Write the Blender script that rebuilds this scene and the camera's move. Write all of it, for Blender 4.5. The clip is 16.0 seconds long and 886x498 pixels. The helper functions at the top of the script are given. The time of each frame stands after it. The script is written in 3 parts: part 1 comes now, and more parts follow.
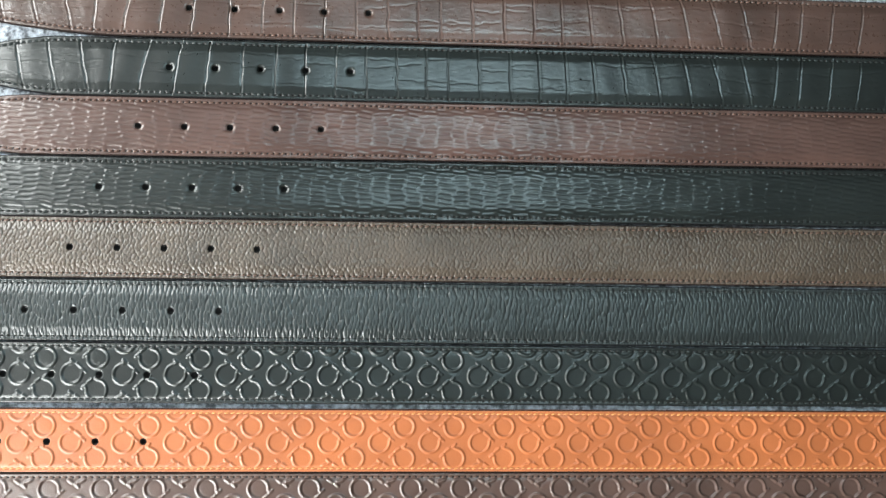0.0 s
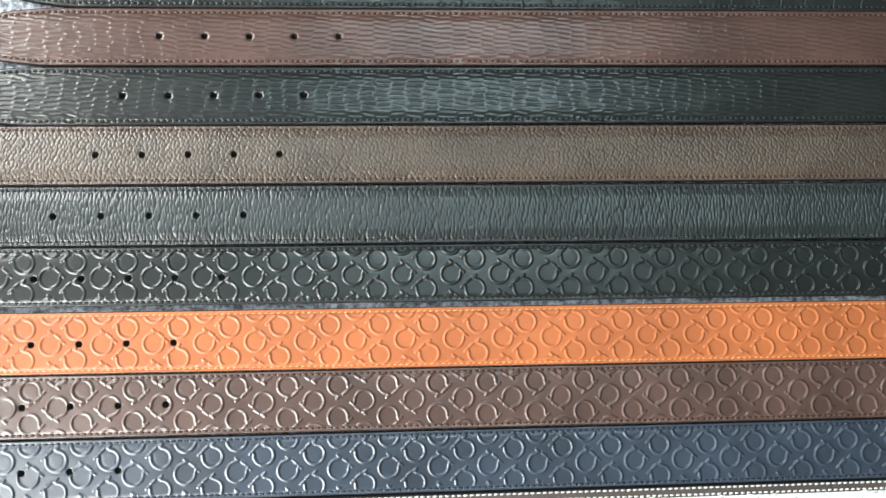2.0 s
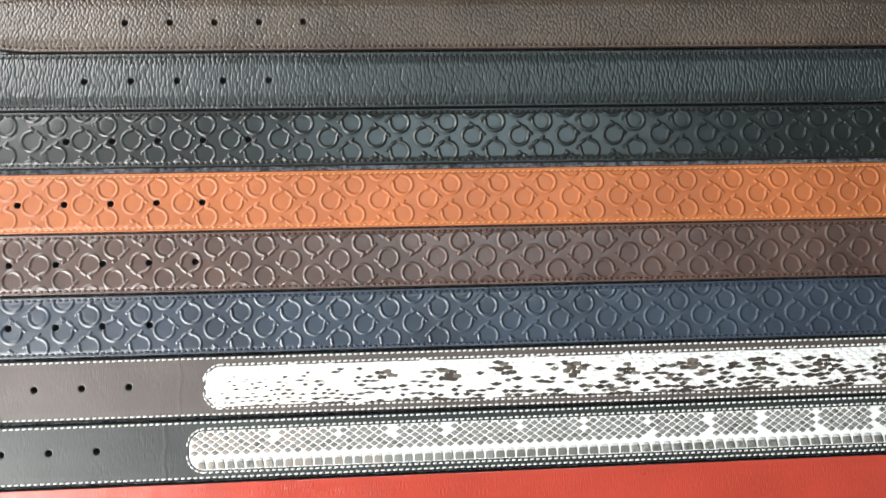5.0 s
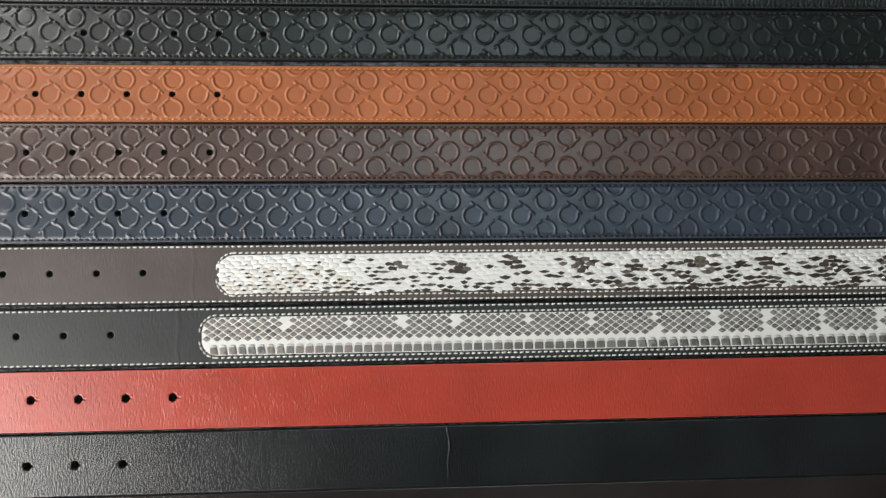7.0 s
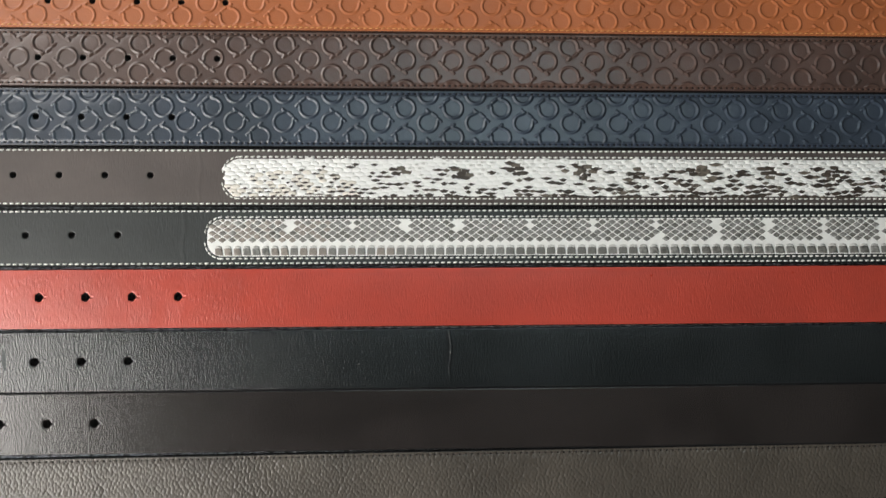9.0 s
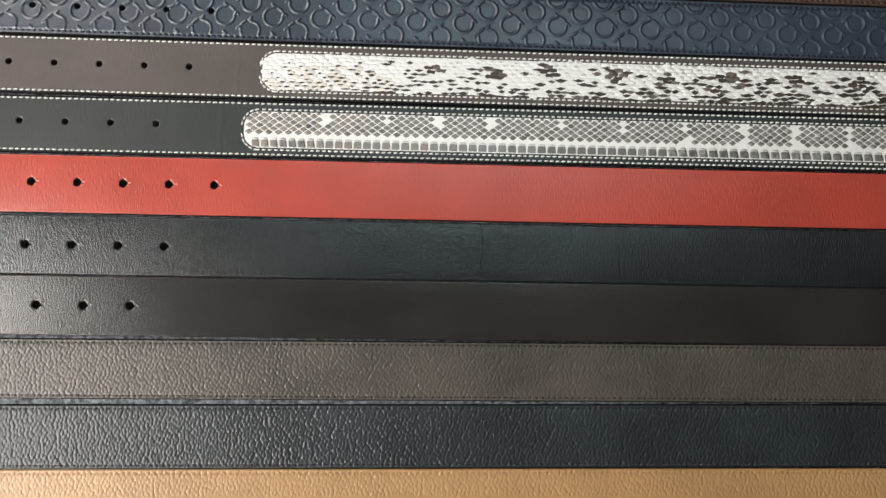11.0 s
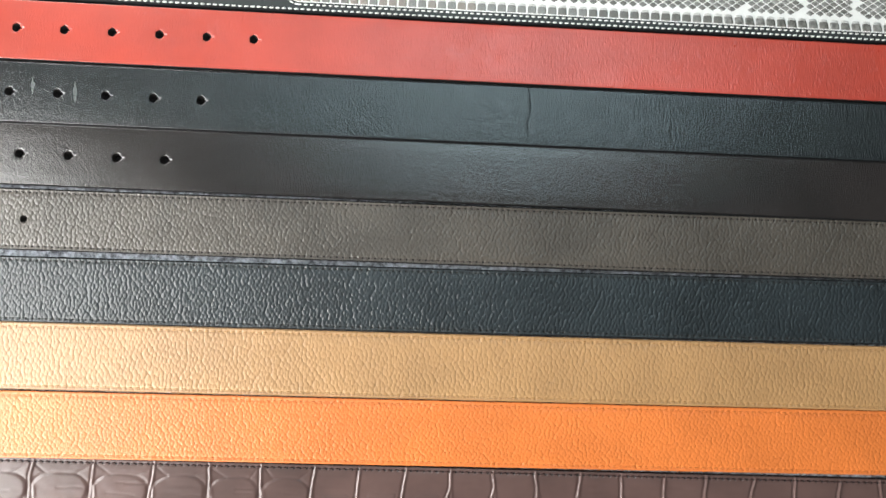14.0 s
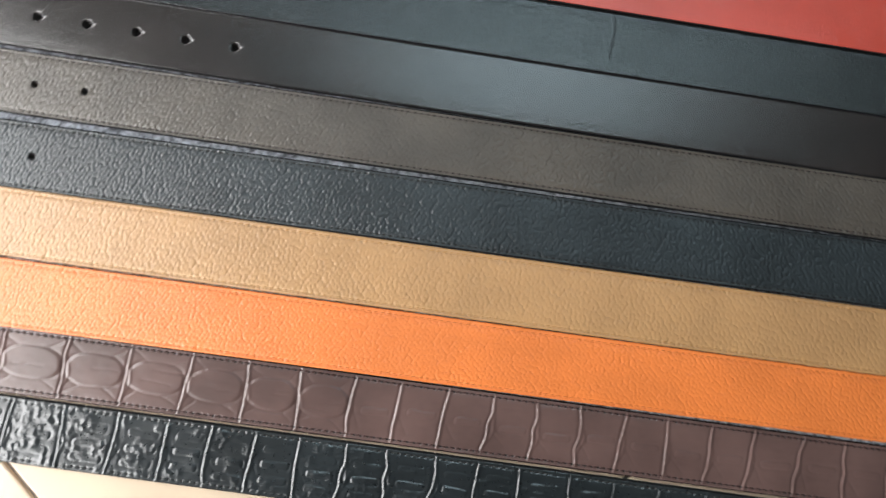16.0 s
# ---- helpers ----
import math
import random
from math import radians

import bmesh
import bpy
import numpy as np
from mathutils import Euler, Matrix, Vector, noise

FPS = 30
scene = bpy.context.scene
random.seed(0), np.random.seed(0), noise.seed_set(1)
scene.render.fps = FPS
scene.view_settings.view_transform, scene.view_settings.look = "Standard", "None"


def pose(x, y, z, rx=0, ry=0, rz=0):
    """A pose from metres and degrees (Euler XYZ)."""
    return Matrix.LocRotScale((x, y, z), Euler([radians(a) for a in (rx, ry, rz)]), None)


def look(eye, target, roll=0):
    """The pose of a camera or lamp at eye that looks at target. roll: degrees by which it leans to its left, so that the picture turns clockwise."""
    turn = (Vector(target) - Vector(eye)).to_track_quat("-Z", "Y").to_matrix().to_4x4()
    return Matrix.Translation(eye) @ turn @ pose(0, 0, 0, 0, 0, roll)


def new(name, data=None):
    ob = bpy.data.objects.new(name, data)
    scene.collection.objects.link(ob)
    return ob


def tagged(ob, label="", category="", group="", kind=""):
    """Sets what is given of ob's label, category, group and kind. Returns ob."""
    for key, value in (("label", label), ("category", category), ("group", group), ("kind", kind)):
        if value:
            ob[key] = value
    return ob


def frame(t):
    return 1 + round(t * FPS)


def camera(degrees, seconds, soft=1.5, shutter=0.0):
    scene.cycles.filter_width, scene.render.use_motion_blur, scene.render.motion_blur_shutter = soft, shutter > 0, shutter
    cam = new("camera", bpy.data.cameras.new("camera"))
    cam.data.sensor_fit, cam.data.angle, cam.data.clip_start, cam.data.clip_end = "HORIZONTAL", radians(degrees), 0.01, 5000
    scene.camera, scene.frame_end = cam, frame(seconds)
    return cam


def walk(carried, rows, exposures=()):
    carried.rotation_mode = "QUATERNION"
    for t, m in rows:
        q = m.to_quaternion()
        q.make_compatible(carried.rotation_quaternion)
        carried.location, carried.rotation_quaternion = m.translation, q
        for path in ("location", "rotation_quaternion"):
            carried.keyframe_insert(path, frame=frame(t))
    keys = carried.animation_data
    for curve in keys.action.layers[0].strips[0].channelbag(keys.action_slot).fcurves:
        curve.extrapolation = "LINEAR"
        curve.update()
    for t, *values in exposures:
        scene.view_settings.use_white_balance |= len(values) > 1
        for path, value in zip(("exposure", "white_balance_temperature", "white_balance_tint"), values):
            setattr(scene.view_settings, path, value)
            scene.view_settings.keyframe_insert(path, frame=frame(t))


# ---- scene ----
# ---------------------------------------------------------------- camera
cam = camera(66.02, 16.0, soft=1.3, shutter=0.5)
PATH = [
    (0, pose(-0.0239, -0.1714, 0.3829, 4.42, -2.93, 0.28)),
    (0.5, pose(-0.0263, -0.185, 0.3824, 4.63, -2.86, -0.54)),
    (1, pose(-0.0285, -0.2, 0.3816, 4.48, -2.91, -0.77)),
    (1.5, pose(-0.0318, -0.2144, 0.3828, 4.31, -3.04, -0.89)),
    (2, pose(-0.0376, -0.2274, 0.3857, 4.36, -3.06, -1.25)),
    (2.5, pose(-0.0386, -0.2412, 0.3863, 4.51, -3.18, -1.53)),
    (3, pose(-0.0397, -0.2471, 0.3895, 4.97, -3.37, -0.25)),
    (3.5, pose(-0.0389, -0.2558, 0.3883, 5.15, -3.46, -1.04)),
    (4, pose(-0.0428, -0.2737, 0.3907, 5.2, -3.36, -1.42)),
    (4.5, pose(-0.0467, -0.292, 0.3878, 5.04, -2.72, -1.92)),
    (7, pose(-0.0554, -0.3691, 0.3864, 4.65, -2.42, -0.98)),
    (7.5, pose(-0.0576, -0.3784, 0.3876, 4.83, -2.26, -1.13)),
    (8, pose(-0.0604, -0.3934, 0.3902, 5.16, -1.86, -0.98)),
    (8.5, pose(-0.0584, -0.4104, 0.3884, 5.6, -1.6, -1.02)),
    (9, pose(-0.053, -0.4278, 0.385, 5.33, -1.77, -0.49)),
    (9.5, pose(-0.0549, -0.4435, 0.3864, 5.31, -1.81, 0.15)),
    (12, pose(-0.0786, -0.5117, 0.3837, 5.48, -2.28, 0.86)),
    (12.5, pose(-0.0755, -0.5228, 0.3819, 5.71, -2.34, 0.52)),
    (13, pose(-0.0826, -0.5395, 0.3756, 5.53, -2.39, 1.72)),
    (13.5, pose(-0.0924, -0.5498, 0.3708, 5.17, -2.36, 2.46)),
    (14, pose(-0.0933, -0.5583, 0.3651, 4.62, -2.08, 2.15)),
    (14.5, pose(-0.0934, -0.5727, 0.3615, 4.57, -2.28, 0.45)),
    (15, pose(-0.0908, -0.5813, 0.3597, 4.37, -2.41, 0.33)),
    (15.5, pose(-0.0944, -0.5935, 0.3556, 4.17, -2.16, 2.2)),
    (16, pose(-0.1206, -0.5992, 0.3499, 3.74, -2.3, 8.24)),
]

walk(cam, PATH, exposures=[(0, 0.12, 6400, 8), (2, 0.17, 6500, 10), (4.5, -0.03, 6550, 13), (7, -1.20, 6800, 14), (9.5, -1.21, 6850, 14), (12, -0.80, 6950, 16), (14, -0.55, 6550, 12), (16, -0.82, 6500, 14)])

# ---------------------------------------------------------------- light
world = bpy.data.worlds.new("sky")
scene.world = world
world.use_nodes = True
wt = world.node_tree
sky = wt.nodes.new("ShaderNodeTexSky")
sky.sky_type, sky.sun_disc = "NISHITA", False
sky.sun_elevation, sky.sun_rotation = radians(48), radians(250)
wt.links.new(sky.outputs[0], wt.nodes["Background"].inputs[0])
wt.nodes["Background"].inputs[1].default_value = 0.1

ROOM = (-0.66, 1.90, -2.10, 1.50)      # inner faces: west, east, south, north
CEIL = 2.55
FLOOR = -0.0060
WINDOWS = ((-1.60, -0.38), (-0.08, 0.46))   # openings in the west wall: south, north
SILL, HEAD = 0.12, 0.73


def area(name, m, sx, sy, watts, colour):
    d = bpy.data.lights.new(name, "AREA")
    d.shape, d.size, d.size_y, d.energy, d.color = "RECTANGLE", sx, sy, watts, colour
    ob = new(name, d)
    ob.matrix_world = m
    return ob


for (south, north), power in zip(WINDOWS, (54, 41)):
    middle = ((south + north) / 2, (SILL + HEAD) / 2)
    area("window_daylight", look((ROOM[0] - 0.06, *middle), (0.0, *middle)), north - south, HEAD - SILL,
         power * (north - south) * (HEAD - SILL), (0.98, 1.0, 0.97))


# ---------------------------------------------------------------- materials
def nodes(name):
    m = bpy.data.materials.new(name)
    m.use_nodes = True
    t = m.node_tree
    return m, t, t.nodes["Principled BSDF"]


def node(t, kind, **values):
    n = t.nodes.new(kind)
    for k, v in values.items():
        n.inputs[k].default_value = v
    return n


def math_node(t, op, a, b=None):
    n = t.nodes.new("ShaderNodeMath")
    n.operation = op
    for i, v in enumerate((a, b)):
        if v is None:
            continue
        if isinstance(v, (int, float)):
            n.inputs[i].default_value = v
        else:
            t.links.new(v, n.inputs[i])
    return n.outputs[0]


def coords(t, scale=(1, 1, 1)):
    """Object coordinates, shifted by a random amount for each object, then stretched."""
    c = t.nodes.new("ShaderNodeTexCoord")
    info = t.nodes.new("ShaderNodeObjectInfo")
    add = t.nodes.new("ShaderNodeVectorMath")
    add.operation = "MULTIPLY_ADD"
    add.inputs[1].default_value = scale
    t.links.new(c.outputs["Object"], add.inputs[0])
    comb = t.nodes.new("ShaderNodeCombineXYZ")
    t.links.new(math_node(t, "MULTIPLY", info.outputs["Random"], 7.3), comb.inputs[0])
    t.links.new(math_node(t, "MULTIPLY", info.outputs["Random"], 3.1), comb.inputs[1])
    t.links.new(comb.outputs[0], add.inputs[2])
    return add.outputs[0]


def mix_colour(t, fac, a, b):
    n = t.nodes.new("ShaderNodeMix")
    n.data_type = "RGBA"
    t.links.new(fac, n.inputs[0])
    for i, v in ((6, a), (7, b)):
        if isinstance(v, tuple):
            n.inputs[i].default_value = (*v, 1)
        else:
            t.links.new(v, n.inputs[i])
    return n.outputs[2]


def ramp(t, value, lo, hi):
    n = t.nodes.new("ShaderNodeMapRange")
    n.interpolation_type = "SMOOTHSTEP"
    t.links.new(value, n.inputs[0])
    n.inputs[1].default_value, n.inputs[2].default_value = lo, hi
    return n.outputs[0]


def pebbles(t, vec, cells, loose):
    """Plump pads that meet in narrow valleys."""
    vor = node(t, "ShaderNodeTexVoronoi", Scale=float(cells), Randomness=float(loose))
    vor.feature, vor.voronoi_dimensions = "F1", "2D"
    t.links.new(vec, vor.inputs["Vector"])
    return math_node(t, "SUBTRACT", 0.2, math_node(t, "MULTIPLY", vor.outputs["Distance"], vor.outputs["Distance"]))


def leather(name, colour, rough=0.42, grain=None, stretch=(1, 1, 1), depth=0.00035, fine=0.00002, fine_scale=(1800, 1800, 1800),
            wear=0.25, spec=0.75, coat=0.0, mottle=0.10, blotch=420.0, loose=0.70, patchy=0.0):
    """Finished leather: a base colour with faint clouding, pore relief, and a pebbled grain where grain gives cells per metre."""
    m, t, b = nodes(name)
    co = coords(t)
    cloud = node(t, "ShaderNodeTexNoise", Scale=22.0, Detail=4.0, Roughness=0.6)
    t.links.new(co, cloud.inputs["Vector"])
    light = tuple(min(1, c * (1 + wear) + 0.004 * wear) for c in colour)
    dark = tuple(c * (1 - wear * 0.8) for c in colour)
    t.links.new(mix_colour(t, ramp(t, cloud.outputs[0], 0.3, 0.7), dark, light), b.inputs["Base Color"])
    pores = node(t, "ShaderNodeTexNoise", Scale=1.0, Detail=3.0, Roughness=0.65)
    t.links.new(coords(t, fine_scale), pores.inputs["Vector"])
    r = node(t, "ShaderNodeTexNoise", Scale=blotch, Detail=4.0)
    t.links.new(co, r.inputs["Vector"])
    rr = t.nodes.new("ShaderNodeMapRange")
    t.links.new(r.outputs[0], rr.inputs[0])
    rr.inputs[1].default_value, rr.inputs[2].default_value = 0.25, 0.75
    rr.inputs[3].default_value, rr.inputs[4].default_value = rough * (1 - mottle), rough * (1 + mottle)
    t.links.new(rr.outputs[0], b.inputs["Roughness"])
    b.inputs["Specular IOR Level"].default_value = spec
    b.inputs["Coat Weight"].default_value = coat
    b.inputs["Coat Roughness"].default_value = 0.22
    bump = node(t, "ShaderNodeBump", Strength=1.0, Distance=fine)
    relief = pores.outputs[0]
    if patchy:
        # the finish has filled the pores here and left them open there
        worn = node(t, "ShaderNodeTexNoise", Scale=patchy, Detail=3.0)
        t.links.new(co, worn.inputs["Vector"])
        relief = math_node(t, "MULTIPLY", math_node(t, "SUBTRACT", relief, 0.5), math_node(t, "ADD", 0.65, ramp(t, worn.outputs[0], 0.3, 0.75)))
    t.links.new(relief, bump.inputs["Height"])
    if grain:
        warp = node(t, "ShaderNodeTexNoise", Scale=260.0, Detail=2.0)
        t.links.new(co, warp.inputs["Vector"])
        shift = t.nodes.new("ShaderNodeVectorMath")
        shift.operation = "MULTIPLY_ADD"
        shift.inputs[1].default_value = (0.0003, 0.0003, 0)
        t.links.new(warp.outputs["Color"], shift.inputs[0])
        t.links.new(co, shift.inputs[2])
        sc = t.nodes.new("ShaderNodeVectorMath")
        sc.operation = "MULTIPLY"
        sc.inputs[1].default_value = (stretch[0], stretch[1], 0)
        t.links.new(shift.outputs[0], sc.inputs[0])
        turned = t.nodes.new("ShaderNodeVectorRotate")
        turned.rotation_type = "Z_AXIS"
        turned.inputs["Angle"].default_value = radians(37)
        t.links.new(sc.outputs[0], turned.inputs["Vector"])
        patch = node(t, "ShaderNodeTexNoise", Scale=230.0, Detail=3.0)
        t.links.new(co, patch.inputs["Vector"])
        small = math_node(t, "MULTIPLY", pebbles(t, turned.outputs[0], grain * 1.9, 1.0), math_node(t, "MULTIPLY", patch.outputs[0], 0.35))
        height = math_node(t, "ADD", math_node(t, "MULTIPLY", pebbles(t, turned.outputs[0], grain, loose), math_node(t, "ADD", 0.8, math_node(t, "MULTIPLY", patch.outputs[0], 0.4))), small)
        big = node(t, "ShaderNodeBump", Strength=1.0, Distance=depth)
        t.links.new(height, big.inputs["Height"])
        t.links.new(bump.outputs[0], big.inputs["Normal"])
        bump = big
    t.links.new(bump.outputs[0], b.inputs["Normal"])
    return m


def plain(name, colour, rough=0.6, scale=60.0, vary=0.15, bump_depth=0.0, bump_scale=400.0, spec=0.5):
    m, t, b = nodes(name)
    co = coords(t)
    n = node(t, "ShaderNodeTexNoise", Scale=scale, Detail=5.0, Roughness=0.6)
    t.links.new(co, n.inputs["Vector"])
    t.links.new(mix_colour(t, ramp(t, n.outputs[0], 0.3, 0.7), tuple(c * (1 - vary) for c in colour),
                           tuple(min(1, c * (1 + vary)) for c in colour)), b.inputs["Base Color"])
    b.inputs["Roughness"].default_value = rough
    b.inputs["Specular IOR Level"].default_value = spec
    if bump_depth:
        h = node(t, "ShaderNodeTexNoise", Scale=bump_scale, Detail=4.0)
        t.links.new(co, h.inputs["Vector"])
        bp = node(t, "ShaderNodeBump", Strength=1.0, Distance=bump_depth)
        t.links.new(h.outputs[0], bp.inputs["Height"])
        t.links.new(bp.outputs[0], b.inputs["Normal"])
    return m


BLACK = (0.012, 0.015, 0.014)
M = {
    "croc_brown": leather("croc_brown", (0.082, 0.046, 0.036), 0.29, wear=0.3),
    "croc_black": leather("croc_black", BLACK, 0.30, wear=0.3),
    "lizard_brown": leather("lizard_brown", (0.088, 0.047, 0.038), 0.31),
    "lizard_black": leather("lizard_black", BLACK, 0.31),
    "pebble_brown": leather("pebble_brown", (0.078, 0.055, 0.039), 0.34, 470, (1.2, 0.82), 0.00052, loose=0.68),
    "pebble_black": leather("pebble_black", (0.020, 0.025, 0.025), 0.34, 400, (1.5, 0.55), 0.00050, loose=0.8),
    "emboss_black": leather("emboss_black", (0.009, 0.012, 0.011), 0.34, spec=0.85, fine=0.00007, fine_scale=(900, 700, 900)),
    "emboss_tan": leather("emboss_tan", (0.46, 0.134, 0.042), 0.44, wear=0.12, spec=0.64, fine=0.00005, fine_scale=(900, 700, 900)),
    "emboss_brown": leather("emboss_brown", (0.090, 0.049, 0.038), 0.36, spec=1.0, fine=0.00007, fine_scale=(900, 700, 900)),
    "emboss_navy": leather("emboss_navy", (0.034, 0.047, 0.069), 0.36, spec=1.0, fine=0.00007, fine_scale=(900, 700, 900)),
    "smooth_taupe": leather("smooth_taupe", (0.088, 0.068, 0.061), 0.52, wear=0.15, fine=0.00012, fine_scale=(900, 240, 900), patchy=60.0),
    "smooth_black": leather("smooth_black", (0.021, 0.025, 0.024), 0.48, wear=0.2, fine=0.00012, fine_scale=(900, 240, 900), patchy=60.0),
    "plain_red": leather("plain_red", (0.50, 0.060, 0.036), 0.30, wear=0.10, spec=0.95, mottle=0.10, blotch=90.0, fine=0.00022, fine_scale=(900, 260, 900), patchy=120.0),
    "plain_black": leather("plain_black", (0.013, 0.016, 0.017), 0.21, mottle=0.06, spec=1.0, blotch=600.0, fine=0.00032, fine_scale=(850, 400, 900)),
    "plain_brown": leather("plain_brown", (0.024, 0.020, 0.019), 0.22, mottle=0.10, spec=1.0, blotch=300.0, fine=0.00016, fine_scale=(900, 500, 900)),
    "grain_taupe": leather("grain_taupe", (0.074, 0.062, 0.050), 0.40, 500, (1.2, 0.82), 0.00036, loose=0.68),
    "grain_black": leather("grain_black", (0.017, 0.023, 0.026), 0.38, 470, (1.25, 0.78), 0.00044, loose=0.68),
    "grain_camel": leather("grain_camel", (0.450, 0.250, 0.104), 0.43, 460, (1.25, 0.74), 0.00032, wear=0.1, spec=0.9, loose=0.68),
    "grain_orange": leather("grain_orange", (0.78, 0.205, 0.042), 0.41, 530, (1.15, 0.88), 0.00030, wear=0.08, spec=0.8, loose=0.68),
    "belly_brown": leather("belly_brown", (0.112, 0.066, 0.058), 0.33),
    "belly_black": leather("belly_black", (0.013, 0.017, 0.019), 0.29, spec=1.0),
}
EDGE_BLACK = plain("edge_black", (0.010, 0.010, 0.011), 0.75, spec=0.2)
EDGE_BROWN = plain("edge_brown", (0.022, 0.013, 0.011), 0.75, spec=0.2)
EDGE_TAN = plain("edge_tan", (0.085, 0.036, 0.022), 0.75, spec=0.2)
# near-black that stands in for the shade inside punched and needle holes
HOLE_SHADE = plain("hole_shade", (0.015, 0.012, 0.011), 0.9)
LINING = plain("lining_suede", (0.10, 0.08, 0.065), 0.95, bump_depth=0.0002)
THREAD = {
    "brown": plain("thread_brown", (0.14, 0.075, 0.055), 0.5, 900),
    "black": plain("thread_black", (0.028, 0.033, 0.032), 0.45, 900),
    "tan": plain("thread_tan", (0.72, 0.36, 0.13), 0.5, 900),
    "navy": plain("thread_navy", (0.035, 0.05, 0.085), 0.45, 900),
    "white": plain("thread_white", (0.80, 0.80, 0.76), 0.5, 900),
    "taupe": plain("thread_taupe", (0.060, 0.043, 0.036), 0.55, 900),
    "camel": plain("thread_camel", (0.42, 0.22, 0.075), 0.55, 900),
    "oxblood": plain("thread_oxblood", (0.055, 0.024, 0.021), 0.5, 900),
    "orange": plain("thread_orange", (0.58, 0.15, 0.03), 0.55, 900),
}
SNAKE_WHITE = plain("snake_white", (0.95, 0.945, 0.915), 0.34, 120, 0.04, spec=0.8)
SNAKE_CREAM = plain("snake_cream", (0.84, 0.79, 0.71), 0.42, 90, 0.15)
SNAKE_DARK = plain("snake_dark", (0.060, 0.046, 0.036), 0.42, 300, 0.5)
SNAKE_UMBER = plain("snake_umber", (0.15, 0.125, 0.10), 0.42, 300, 0.5)
SNAKE_GREY = plain("snake_grey", (0.24, 0.235, 0.22), 0.30, 420, 0.45)
SNAKE_PALE = plain("snake_pale", (0.66, 0.65, 0.62), 0.34, 300, 0.25)
SNAKE_SLATE = plain("snake_slate", (0.17, 0.165, 0.15), 0.36, 420, 0.45)
SNAKE_FAWN = plain("snake_fawn", (0.29, 0.255, 0.225), 0.36, 300, 0.35)
SCUFF = plain("scuff", (0.09, 0.10, 0.10), 0.7, 1500, 0.6)
FELT = plain("grey_felt", (0.34, 0.36, 0.40), 0.95, 330, 0.75, 0.0008, 700)
PLASTER = plain("painted_plaster", (0.13, 0.135, 0.135), 0.85, 3, 0.05, 0.0006, 60)
TILE = plain("beige_tile", (0.66, 0.52, 0.38), 0.28, 9, 0.10, 0.0002, 40)
GROUT = plain("grout", (0.20, 0.17, 0.15), 0.9, 60, 0.2)
FRAME = plain("white_frame", (0.75, 0.75, 0.73), 0.4)
PANEL = bpy.data.materials.new("lit_panel")
PANEL.use_nodes = True
PANEL.node_tree.nodes["Principled BSDF"].inputs["Emission Color"].default_value = (0.67, 0.92, 1.0, 1)
PANEL.node_tree.nodes["Principled BSDF"].inputs["Emission Strength"].default_value = 7.8


# ---------------------------------------------------------------- mesh helpers
def part(name, bm, material, parent=None, label="", smooth=False):
    me = bpy.data.meshes.new(name)
    bm.to_mesh(me)
    bm.free()
    me.materials.append(material)
    if smooth:
        me.polygons.foreach_set("use_smooth", [True] * len(me.polygons))
    ob = new(name, me)
    ob.parent = parent
    return tagged(ob, label)


def box(bm, x0, x1, y0, y1, z0, z1, bevel=0.0):
    r = bmesh.ops.create_cube(bm, size=1, matrix=Matrix.Translation(((x0 + x1) / 2, (y0 + y1) / 2, (z0 + z1) / 2))
                              @ Matrix.Diagonal((x1 - x0, y1 - y0, z1 - z0, 1)))
    if bevel:
        es = list({e for v in r["verts"] for e in v.link_edges})
        bmesh.ops.bevel(bm, geom=es, offset=bevel, segments=2, affect="EDGES", profile=0.5)
    return bm


def quads(name, co, faces, materials, index=None, parent=None, label="", smooth=True, kind=""):
    """A mesh object from arrays of corners and of four-sided faces."""
    me = bpy.data.meshes.new(name)
    n = len(faces)
    me.vertices.add(len(co))
    me.vertices.foreach_set("co", np.ascontiguousarray(co, dtype=np.float32).ravel())
    me.loops.add(4 * n)
    me.loops.foreach_set("vertex_index", np.ascontiguousarray(faces, dtype=np.int32).ravel())
    me.polygons.add(n)
    me.polygons.foreach_set("loop_start", np.arange(0, 4 * n, 4, dtype=np.int32))
    me.polygons.foreach_set("loop_total", np.full(n, 4, dtype=np.int32))
    for m in materials:
        me.materials.append(m)
    if index is not None:
        me.polygons.foreach_set("material_index", np.asarray(index, dtype=np.int32))
    me.polygons.foreach_set("use_smooth", np.full(n, smooth))
    me.update(calc_edges=True)
    me.validate()
    ob = new(name, me)
    ob.parent = parent
    return tagged(ob, label, kind=kind)


def vnoise(x, y, seed=0):
    """Smooth value noise between 0 and 1."""
    xi, yi = np.floor(x).astype(np.int64), np.floor(y).astype(np.int64)
    fx, fy = x - xi, y - yi
    fx, fy = fx * fx * (3 - 2 * fx), fy * fy * (3 - 2 * fy)

    def h(a, b):
        s = np.sin(a * 127.1 + b * 311.7 + seed * 74.7) * 43758.5453
        return s - np.floor(s)
    return (h(xi, yi) * (1 - fx) + h(xi + 1, yi) * fx) * (1 - fy) + (h(xi, yi + 1) * (1 - fx) + h(xi + 1, yi + 1) * fx) * fy


def step(a, b, v):
    s = np.clip((v - a) / (b - a), 0, 1)
    return s * s * (3 - 2 * s)


MM = 0.001
PITCH = 0.0034            # stitch length along the seam


# ---------------------------------------------------------------- reliefs, in metres, over a belt's own x and y
def relief_none(x, y, hw):
    return np.zeros_like(x)


